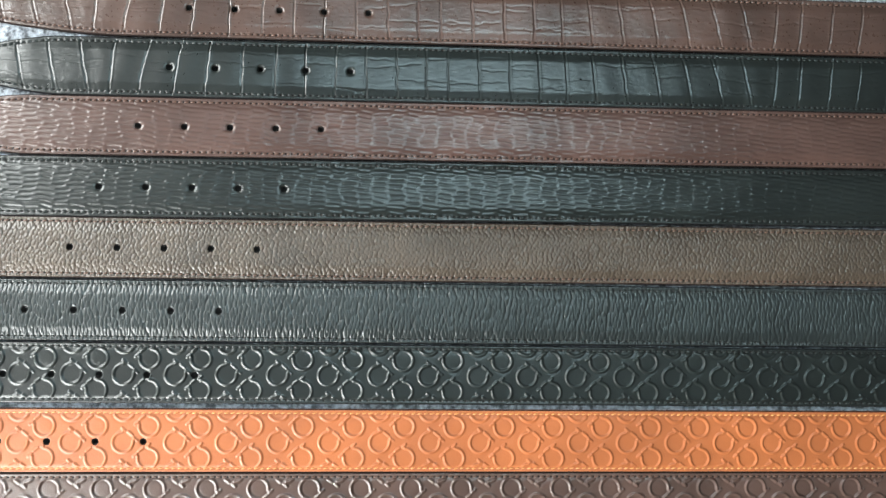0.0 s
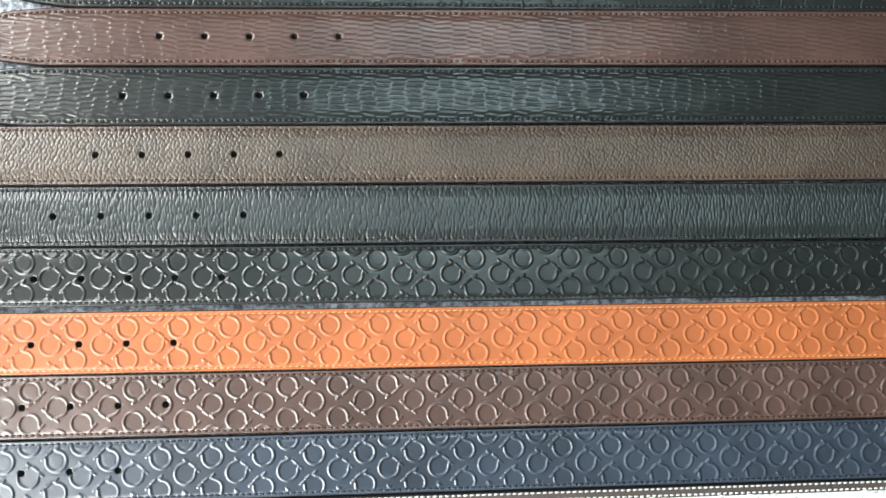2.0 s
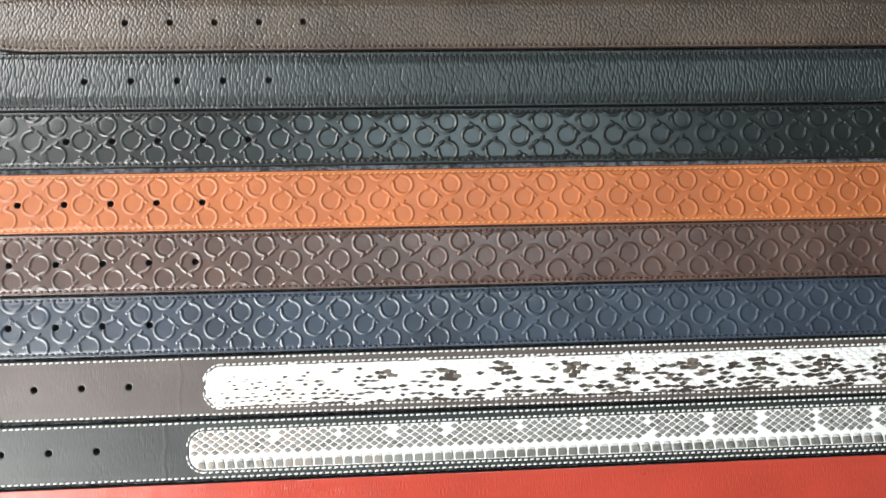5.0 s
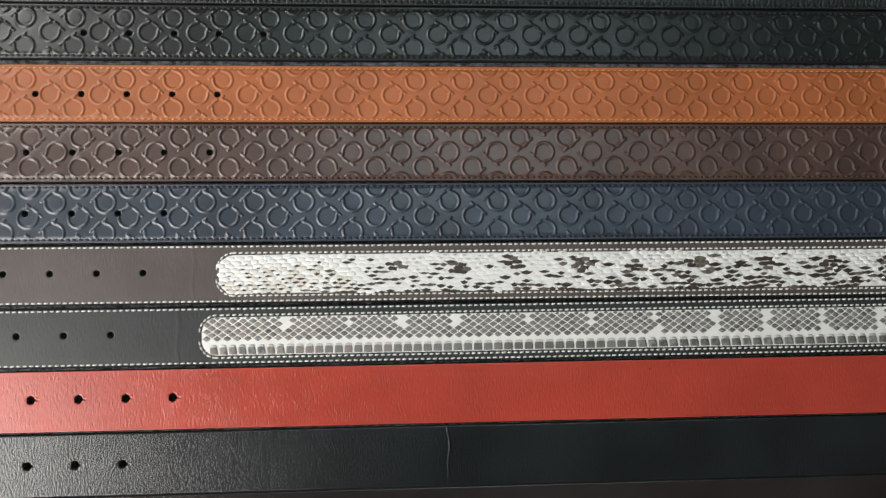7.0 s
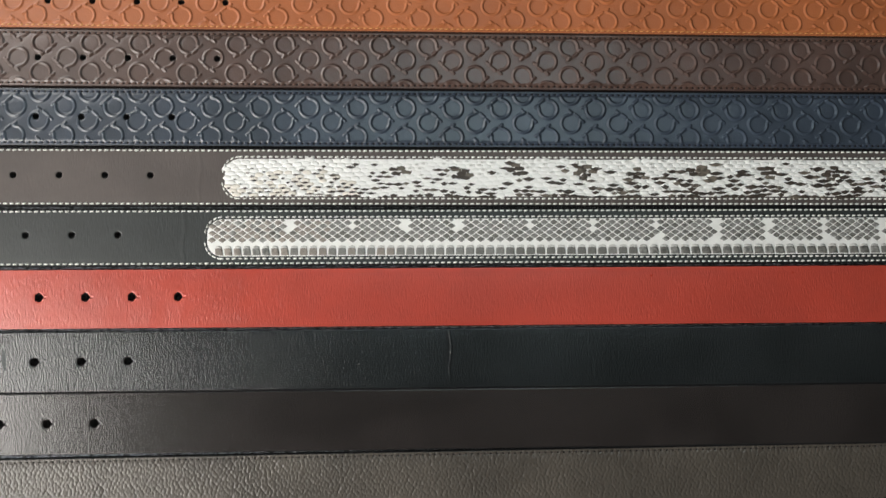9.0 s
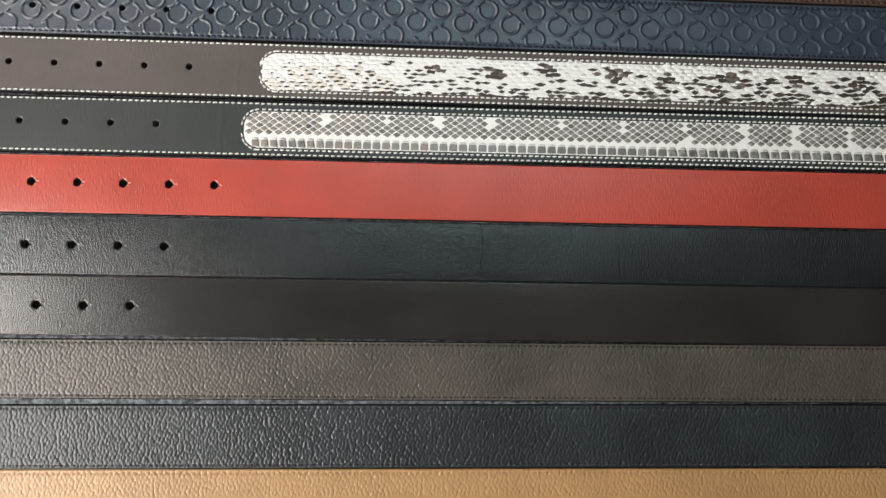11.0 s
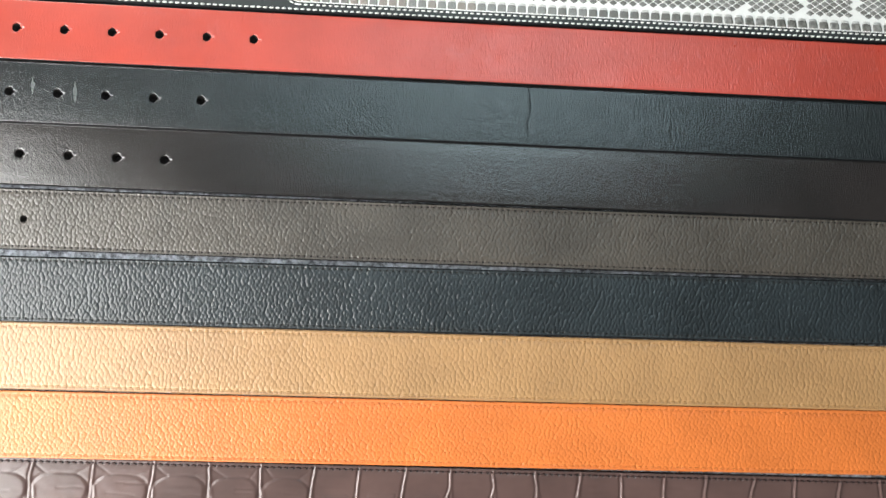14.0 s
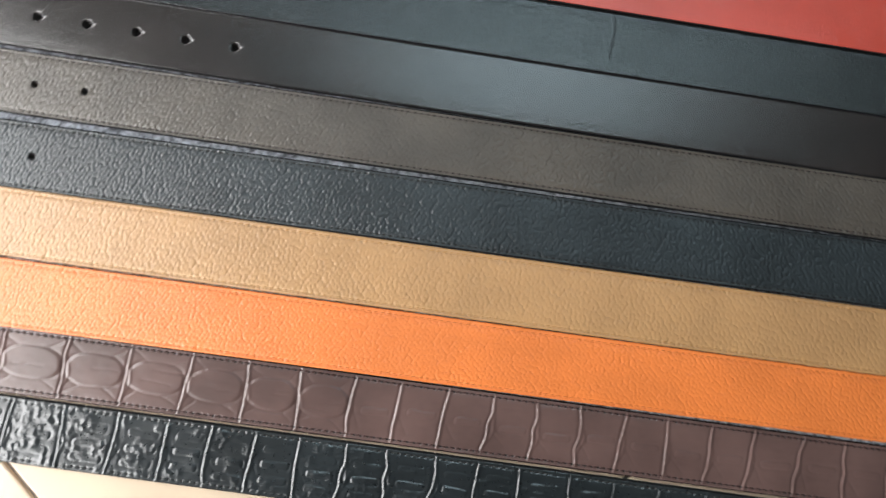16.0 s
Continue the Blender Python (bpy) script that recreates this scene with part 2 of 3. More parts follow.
def creases(z, x, y, lines, depth=0.40, wide=0.42, wobble=1.0, seed=0):
    """Cross creases of a reptile print: a groove with a raised lip, bending a little over the belt's width."""
    for i, (at, lean) in enumerate(lines):
        lo, hi = np.searchsorted(x[:, 0], [at - 0.007, at + 0.007])
        if hi - lo < 2:
            continue
        X, Y = x[lo:hi], y[lo:hi]
        c = at - lean * Y / 0.03 + wobble * MM * (vnoise(Y * 170 + 9 * i, Y * 0, seed + i) - 0.5) * 2.2
        d = (X - c) / MM
        z[lo:hi] += MM * (-depth * np.exp(-(d / wide) ** 2) + 0.11 * np.exp(-((d - 0.8) / 0.55) ** 2) + 0.05 * np.exp(-((d + 0.9) / 0.7) ** 2))


def cracks(z, x, y, lines, hw, seed, most=3, depth=0.16):
    """Fine lengthwise cracks between the cross creases."""
    rnd = random.Random(seed)
    for i in range(len(lines) - 1):
        a, b = lines[i][0], lines[i + 1][0]
        lo, hi = np.searchsorted(x[:, 0], [a, b])
        if hi - lo < 2:
            continue
        for k in range(rnd.randint(1, most)):
            level = rnd.uniform(-0.010, 0.010)
            tilt = rnd.uniform(-0.12, 0.12)
            X, Y = x[lo:hi], y[lo:hi]
            s = (X - a) / (b - a)
            c = level + tilt * (X - a) + 1.2 * MM * (vnoise(X * 260, X * 0 + k, seed + i) - 0.5)
            on = step(0.0, 0.1, s) * step(1.0, rnd.uniform(0.55, 0.9), s) if rnd.random() < 0.5 else step(0.0, 0.06, s) * step(1.0, 0.94, s)
            z[lo:hi] -= MM * depth * on * np.exp(-((Y - c) / (0.30 * MM)) ** 2)


CROC = (-0.276, -0.259, -0.242, -0.2245, -0.207, -0.1915, -0.174, -0.1555, -0.1385, -0.119, -0.1005, -0.0835, -0.0665, -0.049, -0.0315, -0.0145,
        -0.002, 0.016, 0.034, 0.051, 0.067, 0.0835, 0.101, 0.1205, 0.1385, 0.1565, 0.174, 0.1915, 0.2065, 0.225, 0.2425, 0.260)


def croc_lines(scale, shift):
    """The cross creases of the stamped print and how far each leans."""
    return [(scale * at + shift, MM * float(np.interp(at, [-0.26, -0.205, -0.19, -0.174, -0.12, -0.02, 0.06, 0.15, 0.175, 0.19, 0.25],
                                                      [7, 6, -3, -6, -1.0, 0.5, 1.5, 7, 6, -3, -5]))) for at in CROC]


def relief_croc(seed, scale, shift):
    def f(x, y, hw):
        z = np.zeros_like(x)
        lines = croc_lines(scale, shift)
        creases(z, x, y, lines, 0.40, 0.32, 0.35, seed)
        cracks(z, x, y, lines, hw, seed, 3, 0.24)
        rnd = random.Random(seed + 1)
        for (a, la), (b, lb) in zip(lines, lines[1:]):
            # every scale lies at a slope of its own and swells a little
            lo, hi = np.searchsorted(x[:, 0], [a, b])
            u = np.clip((x[lo:hi] + (la + lb) / 2 * y[lo:hi] / 0.03 - a) / (b - a), 0, 1)
            z[lo:hi] += MM * (rnd.uniform(0.04, 0.16) * np.sin(math.pi * u) + rnd.uniform(-0.10, 0.10) * np.sin(2 * math.pi * u) + rnd.uniform(-0.012, 0.012) * y[lo:hi] / MM * np.sin(math.pi * u))
            # short wrinkles beside the crease
            near = np.exp(-((u - 0.10) / 0.10) ** 2) + 0.7 * np.exp(-((u - 0.88) / 0.10) ** 2)
            z[lo:hi] += 0.05 * MM * near * np.sin(y[lo:hi] * 2 * math.pi / 0.0016 + 6 * vnoise(y[lo:hi] * 200, u * 3, seed))
        z += 0.08 * MM * (vnoise(x * 420, y * 900, seed) - 0.5)
        return z
    return f


def ridge(z, x, y, at, lean, hw, seed):
    """A deep fold between two belly scales: a groove, a tall narrow lip, and a second lip that leaves it in the middle."""
    lo, hi = np.searchsorted(x[:, 0], [at - 0.009, at + 0.009])
    if hi - lo < 2:
        return
    X, Y = x[lo:hi], y[lo:hi]
    c = at - lean * Y / 0.03 + MM * (vnoise(Y * 150 + 9 * seed, Y * 0, seed) - 0.5) * 1.6
    d = (X - c) / MM
    fork = 2.6 * np.exp(-((Y + 0.002) / 0.006) ** 2) * ((seed * 7919) % 10 / 10 + 0.2)
    z[lo:hi] += MM * (-0.45 * np.exp(-((d + 0.35) / 0.5) ** 2) + 0.50 * np.exp(-((d - 0.7) / 0.60) ** 2)
                      + 0.26 * np.exp(-((d - 0.9 - fork) / 0.6) ** 2) * step(0.3, 1.0, fork))


def relief_belly(seed, at_x, crumple, rounded):
    """Wide belly scales; crumple roughens them in patches, rounded gives oval scale outlines up to that x."""
    def f(x, y, hw):
        z = np.zeros_like(x)
        rnd = random.Random(seed)
        lines = [(at, rnd.uniform(-4.0, 0.5) * MM) for at in at_x]
        for i, (at, lean) in enumerate(lines):
            ridge(z, x, y, at, lean, hw, seed + i)
        z += 0.16 * MM * (vnoise(x * 70, y * 520, seed + 12) - 0.5) * step(0.1, 0.7, vnoise(x * 60, y * 90, seed + 13))
        for (a, la), (b, lb) in zip(lines, lines[1:]):
            lo, hi = np.searchsorted(x[:, 0], [a, b])
            if hi - lo < 2:
                continue
            X, Y = x[lo:hi] + (la + lb) / 2 * y[lo:hi] / 0.03, y[lo:hi]
            X = X + 0.9 * MM * (vnoise(Y * 200, X * 90, seed + 6) - 0.5)
            Y = Y + 1.1 * MM * (vnoise(X * 150, Y * 90, seed + 7) - 0.5)
            c, w = (a + b) / 2, b - a
            bar_y = rnd.uniform(-0.0020, 0.0004)
            if a < rounded:
                r = (np.abs(X - c) / (0.47 * w)) ** 2.4 + (np.abs(Y - 0.0004) / 0.0082) ** 2.4
                z[lo:hi] += MM * (0.20 * step(1.1, 0.7, r) - 0.26 * np.exp(-((r - 1.05) / 0.16) ** 2))
                for sx in (-1, 1):
                    for sy in (-1, 1):
                        k = rnd.uniform(0.15, 0.30)
                        dd = segment(X, Y, c + sx * k * w, sy * 0.0080, c + sx * 0.44 * w, sy * rnd.uniform(0.0105, 0.0135))
                        z[lo:hi] -= MM * 0.24 * np.exp(-(dd / (0.45 * MM)) ** 2)
                for k in range(rnd.randint(1, 3)):
                    lv, x0 = rnd.uniform(-0.005, 0.005), c + rnd.uniform(-0.3, 0.1) * w
                    dd = segment(X, Y, x0, lv, x0 + rnd.uniform(0.2, 0.5) * w, lv + rnd.uniform(-0.0006, 0.0006))
                    z[lo:hi] -= MM * 0.17 * np.exp(-(dd / (0.5 * MM)) ** 2)
            else:
                for level, on in ((bar_y, 1.0), (bar_y - 0.0075, 0.8 if crumple else 0.0), (bar_y + 0.0075, 0.5 if crumple else 0.0)):
                    q = np.hypot(np.maximum(np.abs(X - c - 0.06 * w) - 0.24 * w, 0), np.maximum(np.abs(Y - level) - 0.0004, 0)) / MM
                    z[lo:hi] += MM * on * (1.0 if crumple else 0.5) * (0.24 * step(1.7, 0.9, q) - 0.28 * np.exp(-((q - 1.7) / 0.42) ** 2))
                k = rnd.uniform(0.2, 0.5)
                dd = segment(X, Y, a + 0.0015, 0.003 - 0.01 * k, a + k * w, -0.0105)
                z[lo:hi] -= MM * 0.14 * np.exp(-(dd / (0.5 * MM)) ** 2)
        z += 0.10 * MM * (vnoise(x * 260, y * 420, seed + 2) - 0.5)
        if crumple:
            n = 1 - np.abs(2 * vnoise(x * 300, y * 430, seed + 3) - 1)
            n2 = vnoise(x * 520, y * 620, seed + 4)
            spot = step(0.45, 0.75, vnoise(x * 110, y * 190, seed + 8)) * np.interp(x, [-0.32, -0.05, 0.1], [1.0, 0.8, 0.45])
            z += crumple * MM * (n * n * 0.8 + n2 * 0.7) * spot
        return z
    return f


def relief_lizard(seed):
    def f(x, y, hw):
        rnd = np.random.RandomState(seed)
        u = x / 0.0088 + 0.5 * (vnoise(x * 45, y * 130, seed) - 0.5) + 0.5 * (vnoise(x * 60, y * 420, seed + 7) - 0.5)
        col = np.floor(u).astype(int)
        off, tilt = 0.15 * rnd.rand(200) + 0.5 * (np.arange(200) % 2), rnd.uniform(0.08, 0.28, 200)
        fu = u - col
        v = y / 0.0028 + off[col % 200] + tilt[col % 200] * fu + 0.5 * (vnoise(x * 110, y * 170, seed + 1) - 0.5)
        fv = v - np.floor(v)
        dh = np.minimum(fv, 1 - fv) * 2.8
        keep = 0.35 + 0.8 * vnoise(x * 130, y * 330, seed + 2)
        ends = step(0.0, 0.20, np.minimum(fu, 1 - fu))
        return MM * keep * ends * (0.05 * np.sin(math.pi * fv) - 0.45 * np.exp(-(dh / 0.46) ** 2))
    return f


def segment(px, py, ax, ay, bx, by):
    dx, dy = bx - ax, by - ay
    s = np.clip(((px - ax) * dx + (py - ay) * dy) / (dx * dx + dy * dy), 0, 1)
    return np.hypot(px - ax - s * dx, py - ay - s * dy)


def relief_horseshoe(x_even, x_odd, y_even, row, turn_even, turn_odd, high=0.62):
    """Raised open rings with flared feet and a short bar across the opening, in staggered rows."""
    R, GAP = 5.40, radians(42)

    def f(x, y, hw):
        z = np.zeros_like(x)
        xs = x[:, 0]
        for j in range(-2, 3):
            cy, phase, turn = y_even + row * j, (x_even if j % 2 == 0 else x_odd), radians(turn_even if j % 2 == 0 else turn_odd)
            n0 = int(math.ceil((xs[0] - phase) / 0.0276))
            for n in range(n0, n0 + 60):
                cx = phase + n * 0.0276
                if cx > 0.30:
                    break
                lo, hi = np.searchsorted(xs, [cx - 0.009, cx + 0.009])
                if hi - lo < 2:
                    continue
                X, Y = (x[lo:hi] - cx) / MM, (y[lo:hi] - cy) / MM
                px, py = X * math.cos(turn) + Y * math.sin(turn), -X * math.sin(turn) + Y * math.cos(turn)
                ang = np.abs(np.arctan2(py, px))
                ex, ey = R * math.cos(GAP), R * math.sin(GAP)
                ay = np.abs(py)
                d = np.where(ang >= GAP, np.abs(np.hypot(px, py) - R), np.hypot(px - ex, ay - ey))
                d = np.minimum(d, segment(px, ay, ex, ey, ex + 1.3, ey + 0.35))
                d = np.minimum(d, segment(px, ay, ex + 1.45, ey - 0.55, ex + 1.45, ey + 1.65))
                d = np.minimum(d, segment(px, py, ex + 2.0, -1.45, ex + 2.0, 1.45))
                z[lo:hi] = np.maximum(z[lo:hi], high * MM * step(0.92, 0.30, d)) - 0.22 * high * MM * np.exp(-((d - 1.4) / 0.5) ** 2)
        z = z * step(0.0026, 0.0036, hw - np.abs(y))
        return z
    return f


# ---------------------------------------------------------------- cross profiles: height over the distance from the edge
def profile_padded(d):
    e = d / MM
    return MM * (-0.95 + 0.95 * step(2.7, 8.5, e) - 0.55 * np.clip(1 - e / 0.7, 0, 1) ** 2 - 0.28 * np.exp(-((e - 2.6) / 0.5) ** 2))


def profile_emboss(d):
    e = d / MM
    return MM * (-0.35 + 0.35 * step(2.4, 4.2, e) - 0.5 * np.clip(1 - e / 0.6, 0, 1) ** 2 - 0.28 * np.exp(-((e - 2.1) / 0.45) ** 2))


def profile_flat(d):
    e = d / MM
    return MM * (-0.06 + 0.06 * step(1.5, 6.0, e) - 0.45 * np.clip(1 - e / 0.55, 0, 1) ** 2)


def profile_seam(d):
    e = d / MM
    return MM * (-0.15 + 0.15 * step(2.0, 6.0, e) - 0.45 * np.clip(1 - e / 0.55, 0, 1) ** 2 - 0.30 * np.exp(-((e - 2.1) / 0.42) ** 2))


# ---------------------------------------------------------------- belts
def half_width(x, tip, taper, w):
    s = np.clip((x - tip) / taper, 0.0, 1.0)
    return w / 2 * np.maximum(1 - (1 - s) ** 1.55, 0.035)


def stations(lo, hi, fine_lo, fine_hi, fine, holes):
    """Places along the belt: close together where there is relief and round the holes."""
    at, out = lo, []
    while at < hi:
        out.append(at)
        near = any(abs(at - h) < 0.0052 for h in holes)
        ahead = min([h - 0.0050 - at for h in holes if h - 0.0050 > at] + [9])
        at += min(fine, 0.00036) if near else min(ahead + 1e-5, fine if fine_lo <= at <= fine_hi else 0.004)
    out.append(hi)
    return np.array(out)


THICK = 0.0036


def stitches(name, pts, thread, parent, size=(2.5, 0.62, 0.42), twist=8.0):
    """A seam: one small rounded stitch after another along the given points and headings."""
    l, w, h = (v * MM for v in size)
    ring = [(-0.5, 0.25), (-0.34, 0.85), (0.0, 1.0), (0.34, 0.85), (0.5, 0.25)]
    tv = np.array([(l * s, 0.5 * w * q * math.cos(a), h * q * math.sin(a)) for s, q in ring for a in np.linspace(0, math.pi, 5)])
    tf = np.array([(5 * i + j, 5 * i + j + 1, 5 * i + j + 6, 5 * i + j + 5) for i in range(4) for j in range(4)])
    rnd = random.Random(len(pts))
    co, fa = [], []
    for k, (x, y, z, ang) in enumerate(pts):
        a = ang + radians(twist + rnd.uniform(-3, 3))
        c, s = math.cos(a), math.sin(a)
        v = tv * (rnd.uniform(0.93, 1.05), 1, 1)
        co.append(np.stack([x + v[:, 0] * c - v[:, 1] * s, y + v[:, 0] * s + v[:, 1] * c, z + v[:, 2]], 1))
        fa.append(tf[:, ::-1] + 25 * k)
    return quads(name, np.concatenate(co), np.concatenate(fa), [thread], None, parent, kind="stuff")


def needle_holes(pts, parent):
    """The open needle holes between the stitches: small cups, their inner shade put into the colour."""
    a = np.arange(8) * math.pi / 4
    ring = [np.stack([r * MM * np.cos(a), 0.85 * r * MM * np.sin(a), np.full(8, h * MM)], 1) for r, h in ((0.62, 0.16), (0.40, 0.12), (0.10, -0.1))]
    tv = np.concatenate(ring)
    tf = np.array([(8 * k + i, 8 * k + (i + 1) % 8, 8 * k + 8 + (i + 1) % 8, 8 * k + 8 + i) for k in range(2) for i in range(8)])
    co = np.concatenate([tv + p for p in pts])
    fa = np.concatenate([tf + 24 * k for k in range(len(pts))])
    return quads("perforation", co, fa, [HOLE_SHADE], None, parent, kind="stuff")


def belt(label, y_at, material, profile, relief, holes, tip, taper=0.09, width=0.0338, fine=None, seam=None, thread=None,
         edge=EDGE_BLACK, slit=False, hole_y=0.0, countersunk=False, z=0.0, marks=(), twist=16.0, stitch=(2.6, 0.85, 0.60), pits=0.0, rim_paint=0.00075):
    """A strap of leather on its lining, with punched holes and seams. y_at: its middle line at x = -0.16 and x = 0.18."""
    root = new("belt")
    yl, yr = y_at
    ang = math.atan2(yr - yl, 0.34)
    root.matrix_world = Matrix.Translation((0, yl + 0.16 * math.tan(ang), z)) @ Matrix.Rotation(ang, 4, "Z")
    tagged(root, label, "belt", "belts laid side by side")
    end = 0.40
    xs = stations(tip, end, -0.335 if fine else 9, 0.275 if fine else 9, fine or 0.004, list(holes) + [m[0] for m in marks])
    nv = int(round(width / (fine or 0.0005)))
    vs = np.linspace(-1, 1, nv | 1)
    hw = half_width(xs, tip, taper, width)[:, None]
    x, y = np.repeat(xs[:, None], len(vs), 1), vs[None] * hw
    d = hw - np.abs(y)
    zz = profile(d) + relief(x, y, hw) * step(0.0, 0.002, d)
    if pits and seam:
        ph = np.abs((x / PITCH) % 1 - 0.5) * PITCH
        zz -= pits * MM * np.exp(-(ph / (0.42 * MM)) ** 2 - ((d - seam) / (0.5 * MM)) ** 2)
    for at, lo, hi, height, wide in marks:
        zz += height * MM * np.exp(-((x - at - 0.0006 * np.sin(y * 300)) / (wide * MM)) ** 2) * step(lo, lo + 0.003, y) * step(hi, hi - 0.003, y)
    R = (2.3 if slit else 1.8) * MM
    deep = np.zeros(x.shape, bool)
    for h in holes:
        dx, dy = x - h, y - hole_y
        r = np.hypot(dx, dy)
        snap = np.abs(r - R) < 0.24 * MM
        k = np.where(snap & (r > 0), R / np.maximum(r, 1e-6), 1.0)
        x, y = h + dx * k, hole_y + dy * k
        dy = y - hole_y
        r = np.hypot(x - h, dy)
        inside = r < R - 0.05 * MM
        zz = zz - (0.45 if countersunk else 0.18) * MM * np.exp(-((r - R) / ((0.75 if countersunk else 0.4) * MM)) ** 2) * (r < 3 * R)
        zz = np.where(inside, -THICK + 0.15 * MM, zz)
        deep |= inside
        if slit:
            cut = np.exp(-(dy / (0.38 * MM)) ** 2) * step(R + 2.3 * MM, R + 0.2 * MM, x - h) * (x > h)
            zz = np.where(inside, zz, zz - 1.3 * MM * cut + 0.35 * MM * np.exp(-((np.abs(dy) - 0.9 * MM) / (0.4 * MM)) ** 2) * (x > h) * step(R + 2.2 * MM, R, x - h) * (r < 3 * R))
    nx, ny = x.shape
    top = np.stack([x, y, zz], -1).reshape(-1, 3)
    idx = np.arange(nx * ny).reshape(nx, ny)
    faces = np.stack([idx[:-1, :-1], idx[1:, :-1], idx[1:, 1:], idx[:-1, 1:]], -1).reshape(-1, 4)
    hole_face = (deep[:-1, :-1] | deep[1:, :-1] | deep[1:, 1:] | deep[:-1, 1:]).reshape(-1)
    dm = d.reshape(nx, ny)
    painted = (np.maximum(np.maximum(dm[:-1, :-1], dm[1:, :-1]), np.maximum(dm[1:, 1:], dm[:-1, 1:])) < rim_paint).reshape(-1)
    rim = np.concatenate([idx[:, 0], idx[-1, 1:], idx[-2::-1, -1], idx[0, -2:0:-1]])
    skirt = top[rim].copy()
    skirt[:, 2] = -0.0021
    m, n0 = len(rim), len(top)
    i, j = np.arange(m), (np.arange(m) + 1) % m
    side = np.stack([rim[j], rim[i], n0 + i, n0 + j], -1)
    quads("strap", np.concatenate([top, skirt]), np.concatenate([faces, side]), [material, HOLE_SHADE, edge],
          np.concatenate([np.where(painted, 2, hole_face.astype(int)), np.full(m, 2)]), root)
    # lining layer under the strap
    bx = np.unique(np.concatenate([np.linspace(tip, tip + taper, 24), np.linspace(tip + taper, end, 40)]))
    bh = half_width(bx, tip, taper, width) - 0.00012
    ring = np.concatenate([np.stack([bx, -bh], 1), np.stack([bx, bh], 1)[::-1]])
    q = len(ring)
    lo, hi = np.c_[ring, np.full(q, -THICK)], np.c_[ring, np.full(q, -0.00205)]
    i, j = np.arange(q), (np.arange(q) + 1) % q
    s = np.arange(len(bx) - 1)
    cap = np.stack([s, q - 1 - s, q - 2 - s, s + 1], -1)
    quads("lining", np.concatenate([lo, hi]), np.concatenate([np.stack([i, j, q + j, q + i], -1), cap]), [LINING if slit else edge], None, root, smooth=False)
    if seam:
        depth = float(profile(np.array([seam]))[0]) - (0.05 if thread != "white" else -0.02) * MM
        for side_sign in (-1, 1):
            pts = []
            at = max(tip + 0.004, -0.36)
            at = math.floor(at / PITCH) * PITCH
            while at < 0.30:
                hwx = float(half_width(np.array([at]), tip, taper, width)[0])
                h2 = float(half_width(np.array([at + 0.001]), tip, taper, width)[0])
                if hwx > seam + 0.001:
                    pts.append((at, side_sign * (hwx - seam), depth, side_sign * math.atan2(h2 - hwx, 0.0006)))
                at += PITCH
            stitches("stitching", pts, THREAD[thread], root, stitch, twist)
            if pits > 0.45:
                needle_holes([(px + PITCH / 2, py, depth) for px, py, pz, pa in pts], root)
    return root


def row(last, n, gap=0.0254):
    return [last - gap * i for i in range(n)][::-1]


# croc-print belts
belt("glossy brown crocodile-print leather belt with pointed tip", (-0.0052, -0.0068), M["croc_brown"], profile_padded, relief_croc(3, 1.03, -0.0045),
     row(-0.048, 5), -0.315, 0.125, fine=0.00055, seam=0.0026, thread="brown", edge=EDGE_BROWN, countersunk=True, pits=0.5)
belt("glossy black crocodile-print leather belt with pointed tip", (-0.0400, -0.0414), M["croc_black"], profile_padded, relief_croc(3, 1.0, 0.0),
     row(-0.058, 5), -0.298, 0.078, fine=0.00055, seam=0.0026, thread="black", countersunk=True, pits=0.6)
# lizard-print belts
belt("reddish brown lizard-print leather belt with stitched padded edges", (-0.0740, -0.0749), M["lizard_brown"], profile_padded, relief_lizard(11),
     row(-0.074, 5), -0.325, 0.09, fine=0.00055, seam=0.0026, thread="brown", edge=EDGE_BROWN, countersunk=True, pits=0.5)
belt("shiny black lizard-print leather belt with stitched padded edges", (-0.1085, -0.1094), M["lizard_black"], profile_padded, relief_lizard(12),
     row(-0.094, 5), -0.336, fine=0.00055, seam=0.0026, thread="black", countersunk=True, pits=0.6)
# pebbled padded belts
belt("brown pebbled leather belt with matching padded seams", (-0.1425, -0.1444), M["pebble_brown"], profile_padded, relief_none,
     row(-0.108, 5), -0.350, fine=0.00065, pits=0.6, seam=0.0026, thread="brown", edge=EDGE_BROWN)
belt("charcoal black pebbled leather belt with wrinkled grain", (-0.1770, -0.1794), M["pebble_black"], profile_padded, relief_none,
     row(-0.128, 5, 0.026), -0.372, fine=0.00065, pits=0.6, seam=0.0026, thread="black")
# belts embossed with open rings
belt("black leather belt embossed with open ring motifs", (-0.2108, -0.2134), M["emboss_black"], profile_emboss,
     relief_horseshoe(-0.095, -0.109, -0.0006, 0.0085, 51, 129, 0.60), row(-0.140, 5), -0.381, hole_y=-0.001, width=0.0326, fine=0.00046, seam=0.0021, thread="black", pits=0.5)
belt("tan leather belt embossed with rings and yellow stitching", (-0.2469, -0.2493), M["emboss_tan"], profile_emboss,
     relief_horseshoe(-0.094, -0.108, -0.0008, 0.0085, 51, 129, 0.46), row(-0.166, 5), -0.408, hole_y=-0.0006, fine=0.00046, seam=0.0021, thread="tan", edge=EDGE_TAN)
